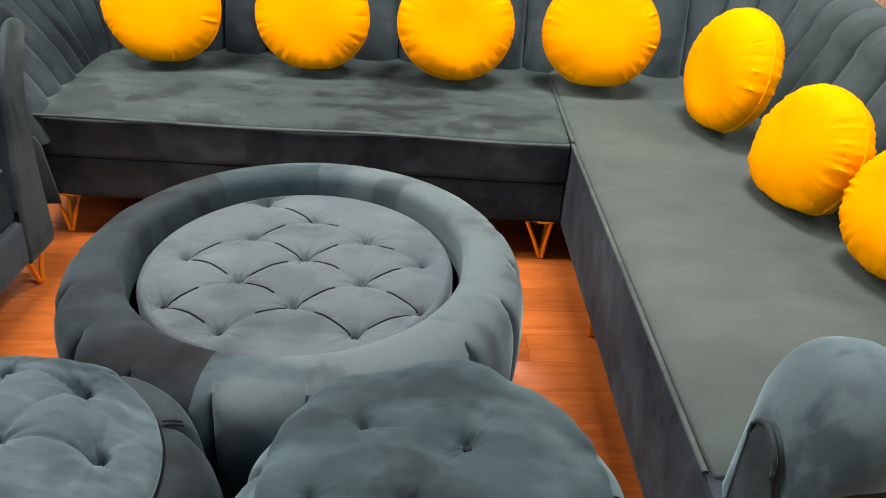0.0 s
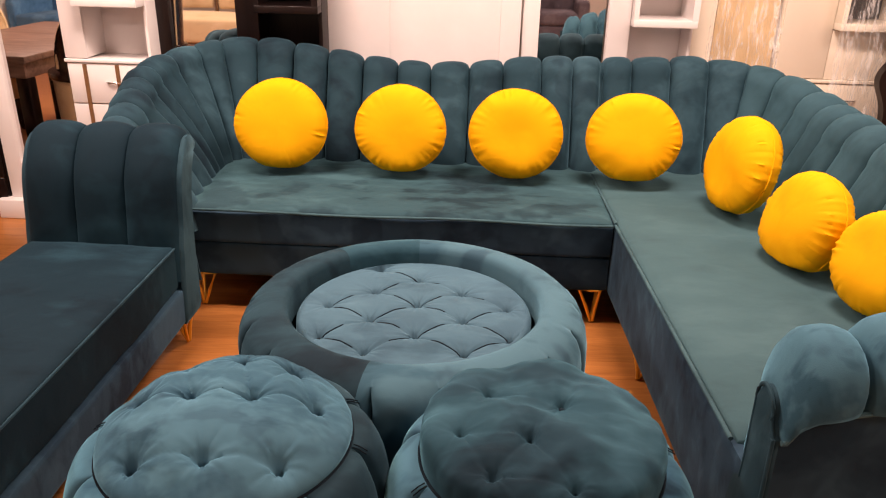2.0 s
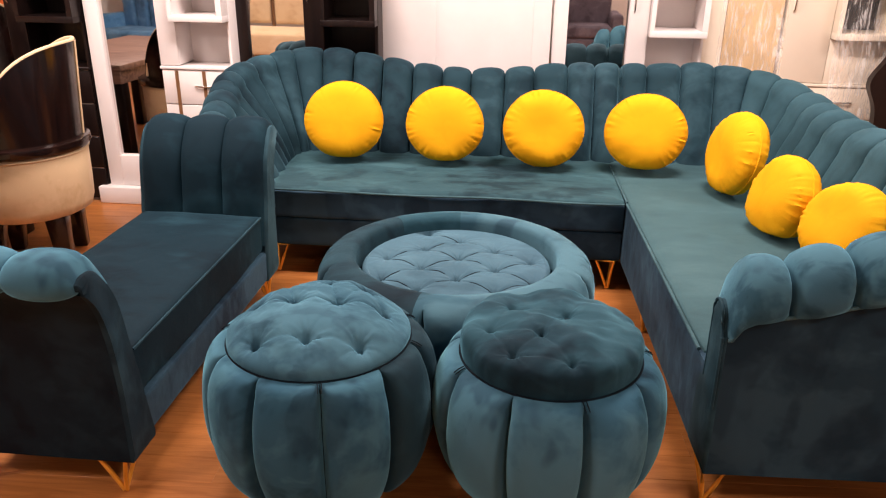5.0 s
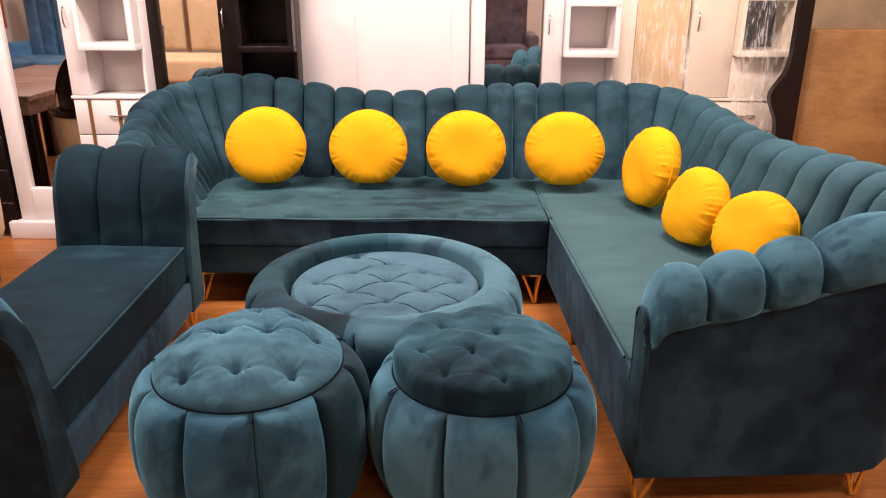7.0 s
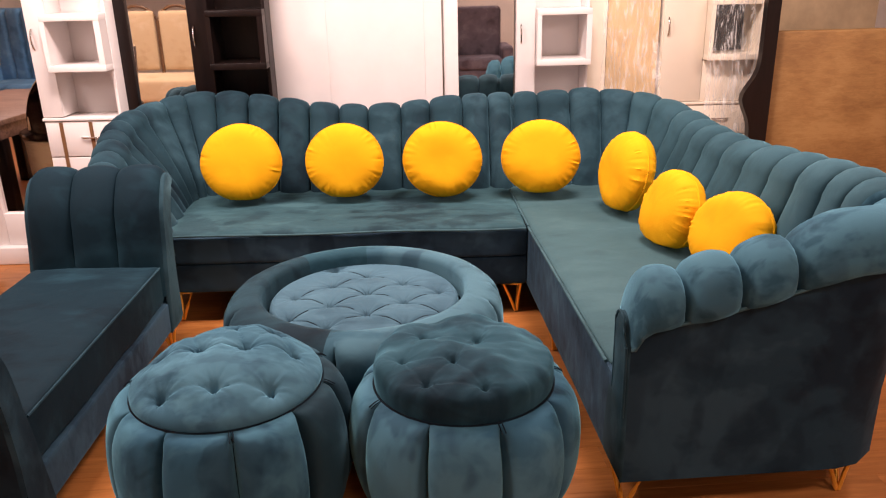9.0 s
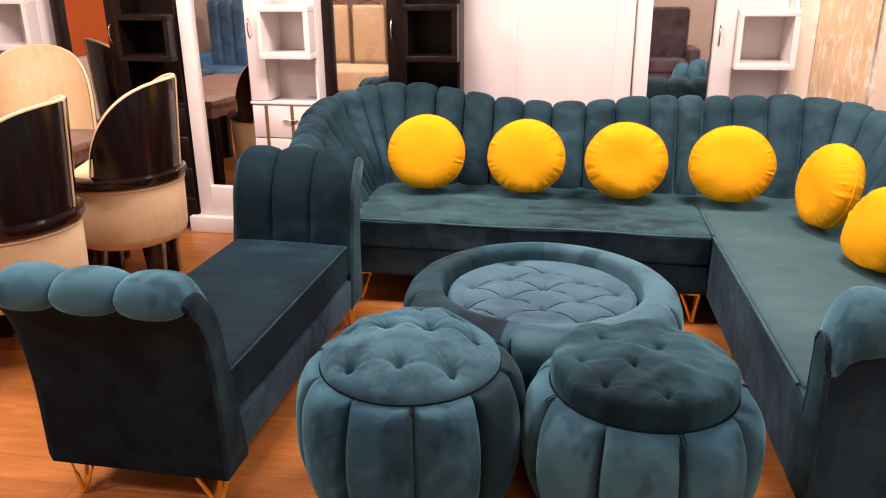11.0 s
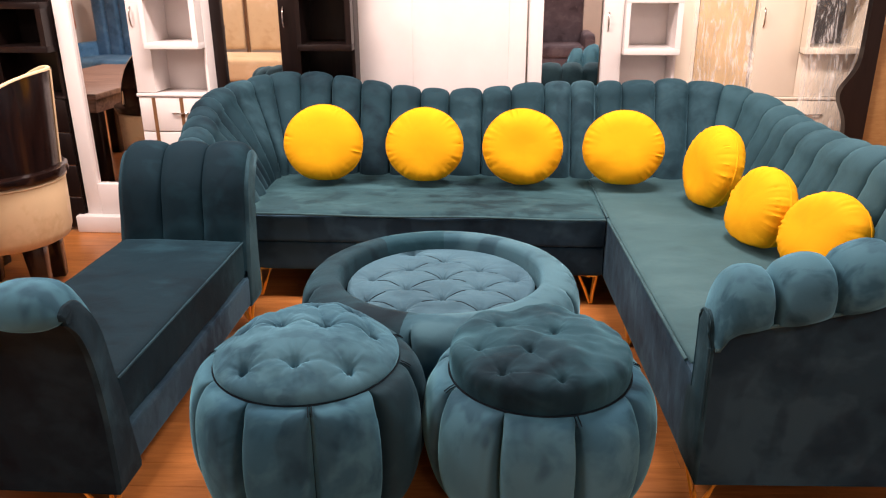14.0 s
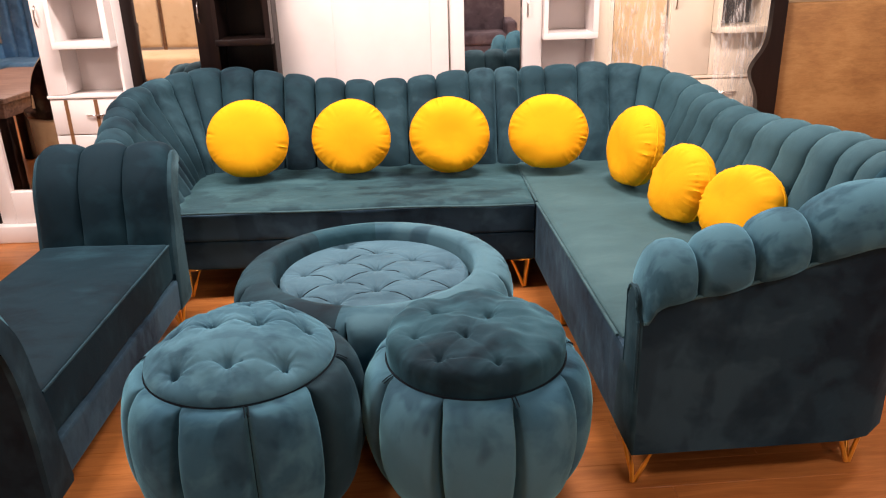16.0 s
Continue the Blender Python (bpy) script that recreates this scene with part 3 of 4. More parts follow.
def tufted_pad(radius, z0, crown, tufts, depth, width, pleat, near, rim, side, seed=0.0, rings=46, sides=132, wob=0.004):
    pairs = [(a, b2) for i, a in enumerate(tufts) for b2 in tufts[i + 1:] if math.hypot(a[0] - b2[0], a[1] - b2[1]) < near]
    pts = []
    for k in range(sides):
        a = 2 * math.pi * k / sides
        row = []
        for q in np.linspace(0.004, 1, rings):
            r = radius * q
            x, y = r * math.cos(a), r * math.sin(a)
            z = z0 + crown * (1 - q ** 2) - puff(x, y, tufts, depth, width) - pleats(x, y, pairs, pleat, width * 0.25)
            z += wob * noise.noise(Vector((x * 7 + seed, y * 7, seed)))
            row.append((x, y, z))
        for b2 in np.linspace(12, 90, 7):
            row.append(((radius + rim * math.sin(radians(b2))) * math.cos(a), (radius + rim * math.sin(radians(b2))) * math.sin(a), z0 - rim * (1 - math.cos(radians(b2)))))
        row.append(((radius + rim * 0.98) * math.cos(a), (radius + rim * 0.98) * math.sin(a), z0 - rim - side))
        pts.append(row)
    return grid(pts, True, False)


def domed_lid(radius, profile, tufts, depth, width, near, lumps, seed=0.0, sides=260, per=11):
    """Stuffed lid: a soft profile from the middle to the tucked-in edge, pulled down by its tufts, with pinches along the edge."""
    prof = catmull(profile, per)
    pairs = [(a, b2) for i, a in enumerate(tufts) for b2 in tufts[i + 1:] if math.hypot(a[0] - b2[0], a[1] - b2[1]) < near]
    pts = []
    for k in range(sides):
        a = 2 * math.pi * k / sides
        ca, sa = math.cos(a), math.sin(a)
        row = []
        for f, z in prof:
            low = max(0.0, min(1.0, (z - prof[-1][1] - 0.008) / 0.06))
            swell = 1 + (0.030 * noise.noise(Vector((ca * 2.3 + seed, sa * 2.3, 2))) + 0.018 * noise.noise(Vector((ca * 5 + seed, sa * 5, 5)))) * low
            r = max(0.001, radius * f * swell)
            x, y = r * ca, r * sa
            pull = puff(x, y, tufts, depth, width) + pleats(x, y, pairs, depth * 0.22, width * 0.22)
            pinch = 0.006 * max(0, noise.noise(Vector((ca * 9 + seed, sa * 9, 1))) - 0.1) * low if f > 0.8 else 0
            z += (lumps * noise.noise(Vector((x * 8 + seed, y * 8, seed))) + 0.3 * lumps * noise.noise(Vector((x * 21, y * 21 + seed, seed)))) * low - pull * low
            row.append((x * (1 - pinch * 4), y * (1 - pinch * 4), z))
        pts.append(row)
    return grid(pts, True, False)


def tuft_buttons(parent, tufts, z_of, r=0.009):
    for tx, ty in tufts:
        bm = bmesh.new()
        bmesh.ops.create_uvsphere(bm, u_segments=10, v_segments=6, radius=r)
        for v in bm.verts:
            v.co = (tx + v.co.x, ty + v.co.y, z_of(tx, ty) + v.co.z * 0.5)
        # bead sunk and darkened to read as the tuft's shaded hole
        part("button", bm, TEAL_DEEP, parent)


coffee = thing("coffee_table", -0.165, 2.28, 0, 0, "round teal velvet table with buttoned top inset in padded rim", "table")
T_TUFTS = [(0.009 + 0.139 * i, 0.030 + 0.184 * j + (0.092 if i % 2 else 0)) for i in range(-3, 4) for j in range(-3, 3)]
T_TUFTS = [p for p in T_TUFTS if math.hypot(*p) < 0.335]
part("buttoned_pad", tufted_pad(0.338, 0.455, 0.012, T_TUFTS, 0.030, 0.034, 0.010, 0.175, 0.02, 0.05, rings=100, sides=420), TEAL_PAD, coffee, "diamond-buttoned velvet pad")
tuft_buttons(coffee, T_TUFTS, lambda x, y: 0.431, 0.007)


def pad_height(x, y, pairs):
    q = math.hypot(x, y) / 0.338
    return 0.455 + 0.012 * (1 - q * q) - puff(x, y, T_TUFTS, 0.030, 0.034) - pleats(x, y, pairs, 0.010, 0.034 * 0.25) + 0.004 * noise.noise(Vector((x * 7, y * 7, 0)))


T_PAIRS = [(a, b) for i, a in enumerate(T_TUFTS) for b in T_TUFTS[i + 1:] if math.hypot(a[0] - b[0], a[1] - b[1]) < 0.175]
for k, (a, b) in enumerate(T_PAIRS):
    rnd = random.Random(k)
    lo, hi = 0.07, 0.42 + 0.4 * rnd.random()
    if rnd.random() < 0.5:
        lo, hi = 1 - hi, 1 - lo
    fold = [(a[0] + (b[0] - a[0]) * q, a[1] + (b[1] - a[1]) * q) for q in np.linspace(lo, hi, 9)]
    # thin dark tube stands for the shade in the pleat
    part("pleat_shade", tube([(x, y, pad_height(x, y, T_PAIRS) + 0.0008) for x, y in fold], 0.0027, 5), TEAL_SHADE, coffee)


def rim_shape(n, depth, z_hi):
    def shape(a, r, z):
        f = (a / (2 * math.pi) * n) % 1.0
        s = 1 - math.exp(-min(f, 1 - f) * 0.185 / 0.0075)
        w = max(0.0, min(1.0, (z_hi - z) / 0.035)) if r > 0.45 else 0
        top = max(0.0, 1 - abs(z - 0.475) / 0.03) if r > 0.45 else 0
        r -= 0.010 * top * max(0.0, noise.noise(Vector((math.cos(a) * 16, math.sin(a) * 16, 3.0))) - 0.25)
        return r - depth * (1 - s) * w + 0.003 * noise.noise(Vector((math.cos(a) * 4, math.sin(a) * 4, z * 6))), z
    return shape


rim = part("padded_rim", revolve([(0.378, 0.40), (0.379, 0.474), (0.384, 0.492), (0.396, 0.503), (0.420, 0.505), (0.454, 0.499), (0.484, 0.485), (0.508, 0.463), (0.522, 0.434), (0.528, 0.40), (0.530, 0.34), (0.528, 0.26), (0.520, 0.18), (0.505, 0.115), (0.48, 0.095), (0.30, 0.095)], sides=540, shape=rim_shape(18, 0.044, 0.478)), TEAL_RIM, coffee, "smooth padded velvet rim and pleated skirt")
# tone by bearing: darker from 128 to 256 degrees, a middle tone from 90
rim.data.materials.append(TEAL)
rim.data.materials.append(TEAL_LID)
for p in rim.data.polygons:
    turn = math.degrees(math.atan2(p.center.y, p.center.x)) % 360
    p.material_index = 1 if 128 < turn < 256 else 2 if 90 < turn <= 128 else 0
for k in range(4):
    a = radians(45 + 90 * k)
    part("foot", revolve([(0.0, 0.0), (0.022, 0.0), (0.03, 0.05), (0.035, 0.097), (0.0, 0.097)], 0.38 * math.cos(a), 0.38 * math.sin(a), 14), DARKFLAT, coffee)


# ---- footstools ----
def footstool(x, y, label, rb, rl, tufts, depth, width, up, seam0, seed, n, shaded_ribs):
    ob = thing("footstool", x, y, 0, 0, label, "footstool", "round footstools")

    def shape(a, r, z):
        f = ((a - seam0) / (2 * math.pi) * n) % 1.0
        s = (1 - math.exp(-min(f, 1 - f) * 0.25 / 0.0095)) * 0.82 + 0.18 * math.sin(math.pi * f) ** 0.5
        w = max(0.0, min(1.0, (0.475 + up - z) / 0.05)) * max(0.0, min(1.0, (z - 0.08) / 0.06))
        k = 0.006 * noise.noise(Vector((math.cos(a) * 3 + seed, math.sin(a) * 3, z * 5)))
        return r - 0.078 * (1 - s) * w + k * w, z

    s = rb / 0.36
    prof = catmull([(0.12, 0.100), (0.27 * s, 0.100), (0.308 * s, 0.118), (0.338 * s, 0.18), (0.357 * s, 0.26), (0.360 * s, 0.34 + up * 0.4), (0.347 * s, 0.41 + up * 0.8), (0.318 * s, 0.452 + up), (rl + 0.01, 0.468 + up), (rl - 0.03, 0.470 + up)], 4)
    body = part("body", revolve([tuple(p) for p in prof], sides=720, shape=shape), TEAL_PUFF if depth > 0.03 else TEAL_PUFF_LIT, ob, "ribbed pumpkin-shaped velvet body")
    # ribs towards the other stool carry the shade between them in their colour
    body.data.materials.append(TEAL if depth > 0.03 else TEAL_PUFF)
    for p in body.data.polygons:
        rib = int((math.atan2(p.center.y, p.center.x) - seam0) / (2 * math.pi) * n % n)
        if rib in shaded_ribs:
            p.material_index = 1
    # a dark tube along each groove paints in its shade
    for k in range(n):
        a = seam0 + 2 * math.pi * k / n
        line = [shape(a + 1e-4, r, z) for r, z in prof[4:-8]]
        part("seam", tube([((r + 0.003) * math.cos(a), (r + 0.003) * math.sin(a), z) for r, z in line], 0.0045, 5), TEAL_SHADE, body, "dark tube standing for shade in the seam groove")
    domed = depth > 0.03
    if domed:
        lid = [(0.0, 0.650), (0.25, 0.646), (0.5, 0.634), (0.72, 0.606), (0.87, 0.575), (0.965, 0.552), (1.0, 0.533), (0.985, 0.516), (0.95, 0.509)]
    else:
        lid = [(0.0, 0.602), (0.3, 0.601), (0.6, 0.596), (0.82, 0.586), (0.94, 0.572), (0.99, 0.552), (1.0, 0.522), (0.99, 0.490), (0.96, 0.478)]
    part("lid", domed_lid(rl + 0.004, lid, tufts, depth, width, 0.17, 0.012 if domed else 0.024, seed), TEAL_DOME if domed else TEAL_LID, ob, "removable tufted velvet lid")
    # lid edge line, in the shaded velvet too
    part("lid_piping", tube([((rl + 0.004) * math.cos(q), (rl + 0.004) * math.sin(q), 0.468 + up) for q in np.linspace(0, 2 * math.pi, 64)[:-1]], 0.004, 6, True), TEAL_SHADE, ob)
    for tx, ty in tufts:
        q = math.hypot(tx, ty) / (rl + 0.004)
        top = np.interp(q, [w[0] for w in lid[:7]], [w[1] for w in lid[:7]])
        tuft_buttons(ob, [(tx, ty)], lambda bx, by: top - depth * 1.08 - 0.002, 0.007)
    for k in (0, 2, 3, 7):
        for side in (-0.018, 0.018):
            a = seam0 + k * 2 * math.pi / n + side
            pts = [((rl + q) * math.cos(a), (rl + q) * math.sin(a), 0.4735 + up - 9 * q * q) for q in (0.012, 0.026, 0.042)]
            part("stitch", tube(pts, 0.0016, 5), TEAL_SHADE, ob)
    for k in range(4):
        a = radians(45 + 90 * k)
        hairpin_leg(ob, 0.22 * math.cos(a), 0.22 * math.sin(a), 0.105, -math.copysign(1, math.cos(a)), -math.copysign(1, math.sin(a)), 0.06)
    return ob


DEEP = [(-0.137, -0.165), (-0.068, -0.002), (0.005, -0.173), (0.060, -0.003), (0.145, -0.160), (-0.180, 0.0), (0.190, 0.010), (-0.125, 0.135), (0.0, 0.155), (0.125, 0.135)]
footstool(-0.532, 1.55, "teal velvet pumpkin footstool with deeply buttoned domed lid", 0.348, 0.262, DEEP, 0.046, 0.027, 0.052, radians(-78), 1.0, 10, (1, 2, 3))
SHALLOW = [(0.046, 0.045), (-0.117, -0.185), (0.038, -0.215), (-0.035, -0.080), (-0.177, -0.055), (-0.112, 0.085)]
footstool(0.142, 1.555, "teal velvet pumpkin footstool with flatter softly tufted lid", 0.342, 0.258, SHALLOW, 0.026, 0.026, 0.022, radians(-75), 7.0, 9, ())


# ---- cushions ----
def cushion(x, y, z, face, tilt, r, seed, thick=0.085, spin=0.0, sag=0.85):
    """Round stuffed cushion with a gathered edge; face: the way its front looks, in degrees; tilt: how far it leans back."""
    bm = bmesh.new()
    rows = []
    sides, prof = 128, np.linspace(-90, 90, 25)
    for k in range(sides):
        a = 2 * math.pi * k / sides
        row = []
        lump = 1 + 0.018 * noise.noise(Vector((math.cos(a) * 1.6 + seed, math.sin(a) * 1.6, seed)))
        for b2 in prof:
            c, s = math.cos(radians(b2)), math.sin(radians(b2))
            rr = r * lump * max(c, 0) ** 0.62
            hh = thick * math.copysign(abs(s) ** 0.85, s)
            g = math.exp(-((1 - rr / r) / 0.16) ** 2)
            fold = noise.noise(Vector((a * 14 + seed * 3, seed, 0))) * (0.5 + 0.5 * noise.noise(Vector((a * 1.5 + seed, 4, 0))))
            rr *= 1 + 0.045 * fold * g
            hh *= 1 + 0.45 * fold * g
            hh += 0.012 * noise.noise(Vector((rr * math.cos(a) * 6 + seed, rr * math.sin(a) * 6, seed + (0 if s > 0 else 9)))) * (1 - g)
            row.append((rr * math.cos(a), rr * math.sin(a), hh))
        rows.append(row)
    add_grid(bm, rows, True, False)
    bmesh.ops.remove_doubles(bm, verts=bm.verts, dist=1e-4)
    seam = [(r * 1.0 * (1 + 0.018 * noise.noise(Vector((math.cos(q) * 1.6 + seed, math.sin(q) * 1.6, seed)))) * math.cos(q), r * (1 + 0.018 * noise.noise(Vector((math.cos(q) * 1.6 + seed, math.sin(q) * 1.6, seed)))) * math.sin(q), 0) for q in np.linspace(0, 2 * math.pi, 90)[:-1]]
    m = pose(0, 0, 0, 0, 0, face + 90) @ pose(0, 0, 0, 90 - tilt, 0, 0) @ Matrix.Diagonal((1, 0.945, 1, 1)) @ pose(0, 0, 0, 0, 0, spin)
    ob = thing("cushion", x, y, z, 0, "round mustard yellow velvet cushion leaning on the sofa back", "cushion", "round cushions on the sofa")
    bm.transform(m)

    def settle(p):
        low = -sag * r - p.z
        return Vector((p.x * (1 + 0.35 * max(0, low) / r), p.y * (1 + 0.35 * max(0, low) / r), p.z + 0.6 * low if low > 0 else p.z))

    for v in bm.verts:
        v.co = settle(v.co)
    part("cover", bm, YELLOW, ob)
    part("seam_piping", tube([settle(m @ Vector(p)) for p in seam], 0.004, 6, True), YELLOW, ob)
    return ob


CUSHIONS = [(-0.833, 3.60, 0.690, -92, 14, 0.212), (-0.290, 3.575, 0.685, -94, 14, 0.205), (0.228, 3.53, 0.685, -93, 14, 0.207), (0.748, 3.51, 0.682, -100, 14, 0.205),
            (1.105, 3.16, 0.672, -171, 12, 0.208), (1.150, 2.64, 0.622, -170, 15, 0.186), (1.248, 2.275, 0.634, -154, 24, 0.177)]
for i, (cx, cy, cz, face, tilt, cr) in enumerate(CUSHIONS):
    sag = (0.86, 0.86, 0.90, 0.84, 0.80, 0.58, 0.78)[i]
    cushion(cx, cy, cz + 0.004, face, tilt, cr, 2.3 * i + 1, 0.085, 47 * i, sag)


# ---- dressing tables, wardrobe and board behind the sofa ----
def pull(parent, x, y, z, length=0.11, vertical=True, bow=0.022):
    pts = [(x, y, z + (q - 0.5) * length) if vertical else (x + (q - 0.5) * length, y, z) for q in np.linspace(0, 1, 11)]
    pts = [(a, b2 - bow * math.sin(math.pi * q) ** 0.6, c) for (a, b2, c), q in zip(pts, np.linspace(0, 1, 11))]
    return part("handle", tube(pts, 0.0055), CHROME, parent, "bowed chrome handle")


def dressing_table(x, y, label, mat, inside, frame_w, glass_w, col_w, cub_z0, cub_z1, stripe=None, glass_z0=0.31, top=1.95, rz=-3.2, plinth_h=0.11, wrapped=False, shade=None, door_w=0.118):
    """Mirror in a plain frame beside a column with a box shelf, an open niche, and drawers below."""
    ob = thing("dressing_table", x, y, 0, rz, label, "dressing table", "dressing tables along the wall")
    gx0, gx1 = frame_w, frame_w + glass_w
    cx0, cx1 = gx1 + 0.012, gx1 + col_w
    part("plinth", box(-0.06, gx1 - 0.002, -0.05, 0.36, 0, plinth_h, 0.006), mat, ob)
    part("mirror_frame", box(0, gx0, 0, 0.05, plinth_h, top, 0.004), mat, ob)
    part("mirror_frame", box(gx0, gx1, 0, 0.05, plinth_h, glass_z0, 0.004), mat, ob)
    part("mirror_frame", box(gx0, gx1, 0, 0.05, top - 0.06, top, 0.004), mat, ob)
    part("backing", box(0.01, gx1, 0.052, 0.07, plinth_h, top - 0.01, 0), mat, ob)
    part("mirror", box(gx0 - 0.002, gx1 + 0.002, 0.028, 0.034, glass_z0 - 0.002, top - 0.058, 0), MIRROR, ob, "plain mirror glass", False)
    niche0 = cub_z0 - 0.27
    cab0 = cx0 + door_w
    # column: side walls, back, shelves
    part("side_wall", box(cx0, cx0 + 0.018, 0.002, 0.40, 0.02, top, 0.002), mat, ob)
    part("side_wall", box(cx1 - 0.018, cx1, 0.002, 0.40, 0.02, top, 0.002), shade or mat, ob)
    part("door", box(cx0 + 0.002, cab0, -0.016, 0.000, niche0 + 0.01, top, 0.003), mat, ob)
    part("back_panel", box(cx0 + 0.02, cx1 - 0.02, 0.19, 0.20, niche0, top, 0), inside, ob, "", False)
    part("niche_side", box(cab0 - 0.016, cab0, 0.002, 0.19, niche0 + 0.012, top, 0.001), inside, ob)
    pull(ob, cx0 + 0.03, -0.016, (cub_z0 + cub_z1) / 2 + 0.02)
    part("ledge", box(cx0 - 0.004, cx1 + 0.004, -0.022, 0.19, niche0 - 0.012, niche0 + 0.006, 0.003), mat, ob)
    # box shelf that stands proud
    b0, b1 = cab0 + 0.002, cx1 - 0.002
    w = 0.036
    part("box_shelf", box(b0, b1, -0.10, 0.185, cub_z0, cub_z0 + w, 0.002), mat, ob)
    part("box_shelf", box(b0, b1, -0.10, 0.185, cub_z1 - w, cub_z1, 0.002), mat, ob)
    part("box_shelf", box(b0, b0 + w * 0.7, -0.10, 0.185, cub_z0 + w, cub_z1 - w, 0), mat, ob)
    part("box_shelf", box(b1 - w * 0.9, b1, -0.10, 0.185, cub_z0 + w, cub_z1 - w, 0), shade or mat, ob)
    part("shelf", box(cab0, cx1 - 0.018, 0.01, 0.19, cub_z1 + 0.26, cub_z1 + 0.28, 0.002), mat, ob)
    # drawers
    dz = (niche0 - 0.03) / 4
    for k in range(4):
        z1 = niche0 - 0.016 - dz * k
        part("drawer", box(cx0 + 0.004, cx1 - 0.004, -0.014, 0.0, z1 - dz + 0.006, z1, 0.003), mat, ob)
        pull(ob, (cab0 + cx1) / 2 - 0.03, -0.014, z1 - dz * 0.45, 0.10, False, 0.016)
    if stripe:
        for sx in (cx0 + 0.085, cx0 + 0.255):
            part("inlay_strip", box(sx, sx + 0.020, -0.019, -0.0145, 0.04, niche0 - 0.02, 0), stripe, ob, "brown wood inlay strip", False)
    if wrapped:
        part("lower_panel", box(cab0 + 0.002, cx1 - 0.02, -0.012, 0.0, niche0 + 0.008, cub_z0 - 0.004, 0.002), mat, ob)
        part("cardboard", box(gx0 + 0.006, gx1 - 0.006, 0.016, 0.026, glass_z0 + 0.02, top - 0.07, 0.001), PLY, ob, "tan cardboard sheet over the mirror")
        for xa, xb in ((gx0 - 0.03, gx1 + 0.015), (cab0 - 0.01, cx1 + 0.01)):
            rows = []
            for zz in np.linspace(0.5, top, 60):
                rows.append([(xx, -0.108 * (xa > gx1) - 0.012 - 0.02 * abs(noise.noise(Vector((xx * 9, zz * 7, 2)))) - 0.022 * abs(noise.noise(Vector((xx * 22 + zz * 9, zz * 14 - xx * 7, 5)))), zz) for xx in np.linspace(xa, xb, 44)])
            film = part("plastic_wrap", grid(rows), WRAP, ob, "crinkled clear plastic wrapping")
            film.visible_shadow = False
    return ob


def wrap_material():
    m, n, l, b = material("plastic_film")
    out = n["Material Output"]
    tr, mx = n.new("ShaderNodeBsdfTransparent"), n.new("ShaderNodeMixShader")
    b.inputs["Base Color"].default_value = (0.86, 0.85, 0.83, 1)
    b.inputs["Roughness"].default_value = 0.16
    long = noise_of(n, l, coords(n, l, (11, 2, 1.6), shift=(0.3, 0, 0)), 1.9, 5, 0.72, 2.2)
    slant, spin = n.new("ShaderNodeMapping"), n.new("ShaderNodeTexCoord")
    slant.inputs["Rotation"].default_value = (0, radians(52), 0)
    slant.inputs["Scale"].default_value = (14, 2, 1.4)
    l.new(spin.outputs["Object"], slant.inputs[0])
    cross = noise_of(n, l, slant.outputs[0], 1.7, 5, 0.72, 1.2)
    top = n.new("ShaderNodeMath")
    top.operation = "MAXIMUM"
    l.new(long, top.inputs[0])
    l.new(cross, top.inputs[1])
    # white streaks paint the film's highlights into the mix
    l.new(ramp(n, l, top.outputs[0], [(0.50, (0.06, 0.06, 0.06)), (0.565, (0.16, 0.16, 0.16)), (0.60, (0.60, 0.60, 0.60)), (0.63, (0.25, 0.25, 0.25)), (0.68, (0.85, 0.85, 0.85))]), mx.inputs[0])
    l.new(tr.outputs[0], mx.inputs[1])
    l.new(b.outputs[0], mx.inputs[2])
    l.new(mx.outputs[0], out.inputs[0])
    bump(n, l, b, top.outputs[0], 0.2, 0.02)
    return m


WRAP = wrap_material()

dressing_table(-2.475, 4.165, "white lacquered dressing table with mirror and box shelf", WHITE, WHITE, 0.09, 0.345, 0.457, 1.143, 1.45, BROWN)
dressing_table(-1.60, 4.235, "dark brown dressing table with mirror and shelves", DARKFLAT, DARKFLAT, 0.085, 0.335, 0.452, 1.12, 1.448, rz=-1.0)
dressing_table(0.31, 4.42, "white dressing table with mirror beside a wardrobe", WHITE, WHITE, 0.09, 0.345, 0.462, 1.072, 1.405)
dressing_table(1.215, 4.42, "ivory dressing table still wrapped in clear plastic", IVORY, DARKFLAT, 0.115, 0.335, 0.62, 1.075, 1.44, wrapped=True, door_w=0.262)
dressing_table(-3.36, 4.22, "dark lacquered dressing table with tall mirror", DARKFLAT, DARKFLAT, 0.07, 0.31, 0.49, 1.12, 1.40)
dressing_table(-4.32, 4.24, "white lacquered dressing table with box shelf", WHITE, WHITE, 0.09, 0.34, 0.46, 1.18, 1.50)

ward = thing("wardrobe", -0.735, 4.40, 0, 0, "tall white lacquered wardrobe with plain doors", "wardrobe")
part("carcass", box(0, 1.035, 0.02, 0.55, 0.06, 2.2, 0.004), WHITE, ward)
part("plinth", box(0.02, 1.03, 0.05, 0.5, 0, 0.06, 0.002), DARKFLAT, ward)
for a, b2 in ((0.001, 0.3375), (0.338, 0.9255), (0.926, 1.034)):
    part("door", box(a, b2, 0, 0.018, 0.07, 2.19, 0.0012), WHITE, ward)

bed = thing("headboard", 2.20, 4.10, 0, 0, "tan cork-coloured headboard panel with a dark carved post", "headboard")
part("panel", box(0.058, 1.6, 0.034, 0.09, 0.12, 1.25, 0.012), BOARD, bed, "mottled tan panel")
rows = []
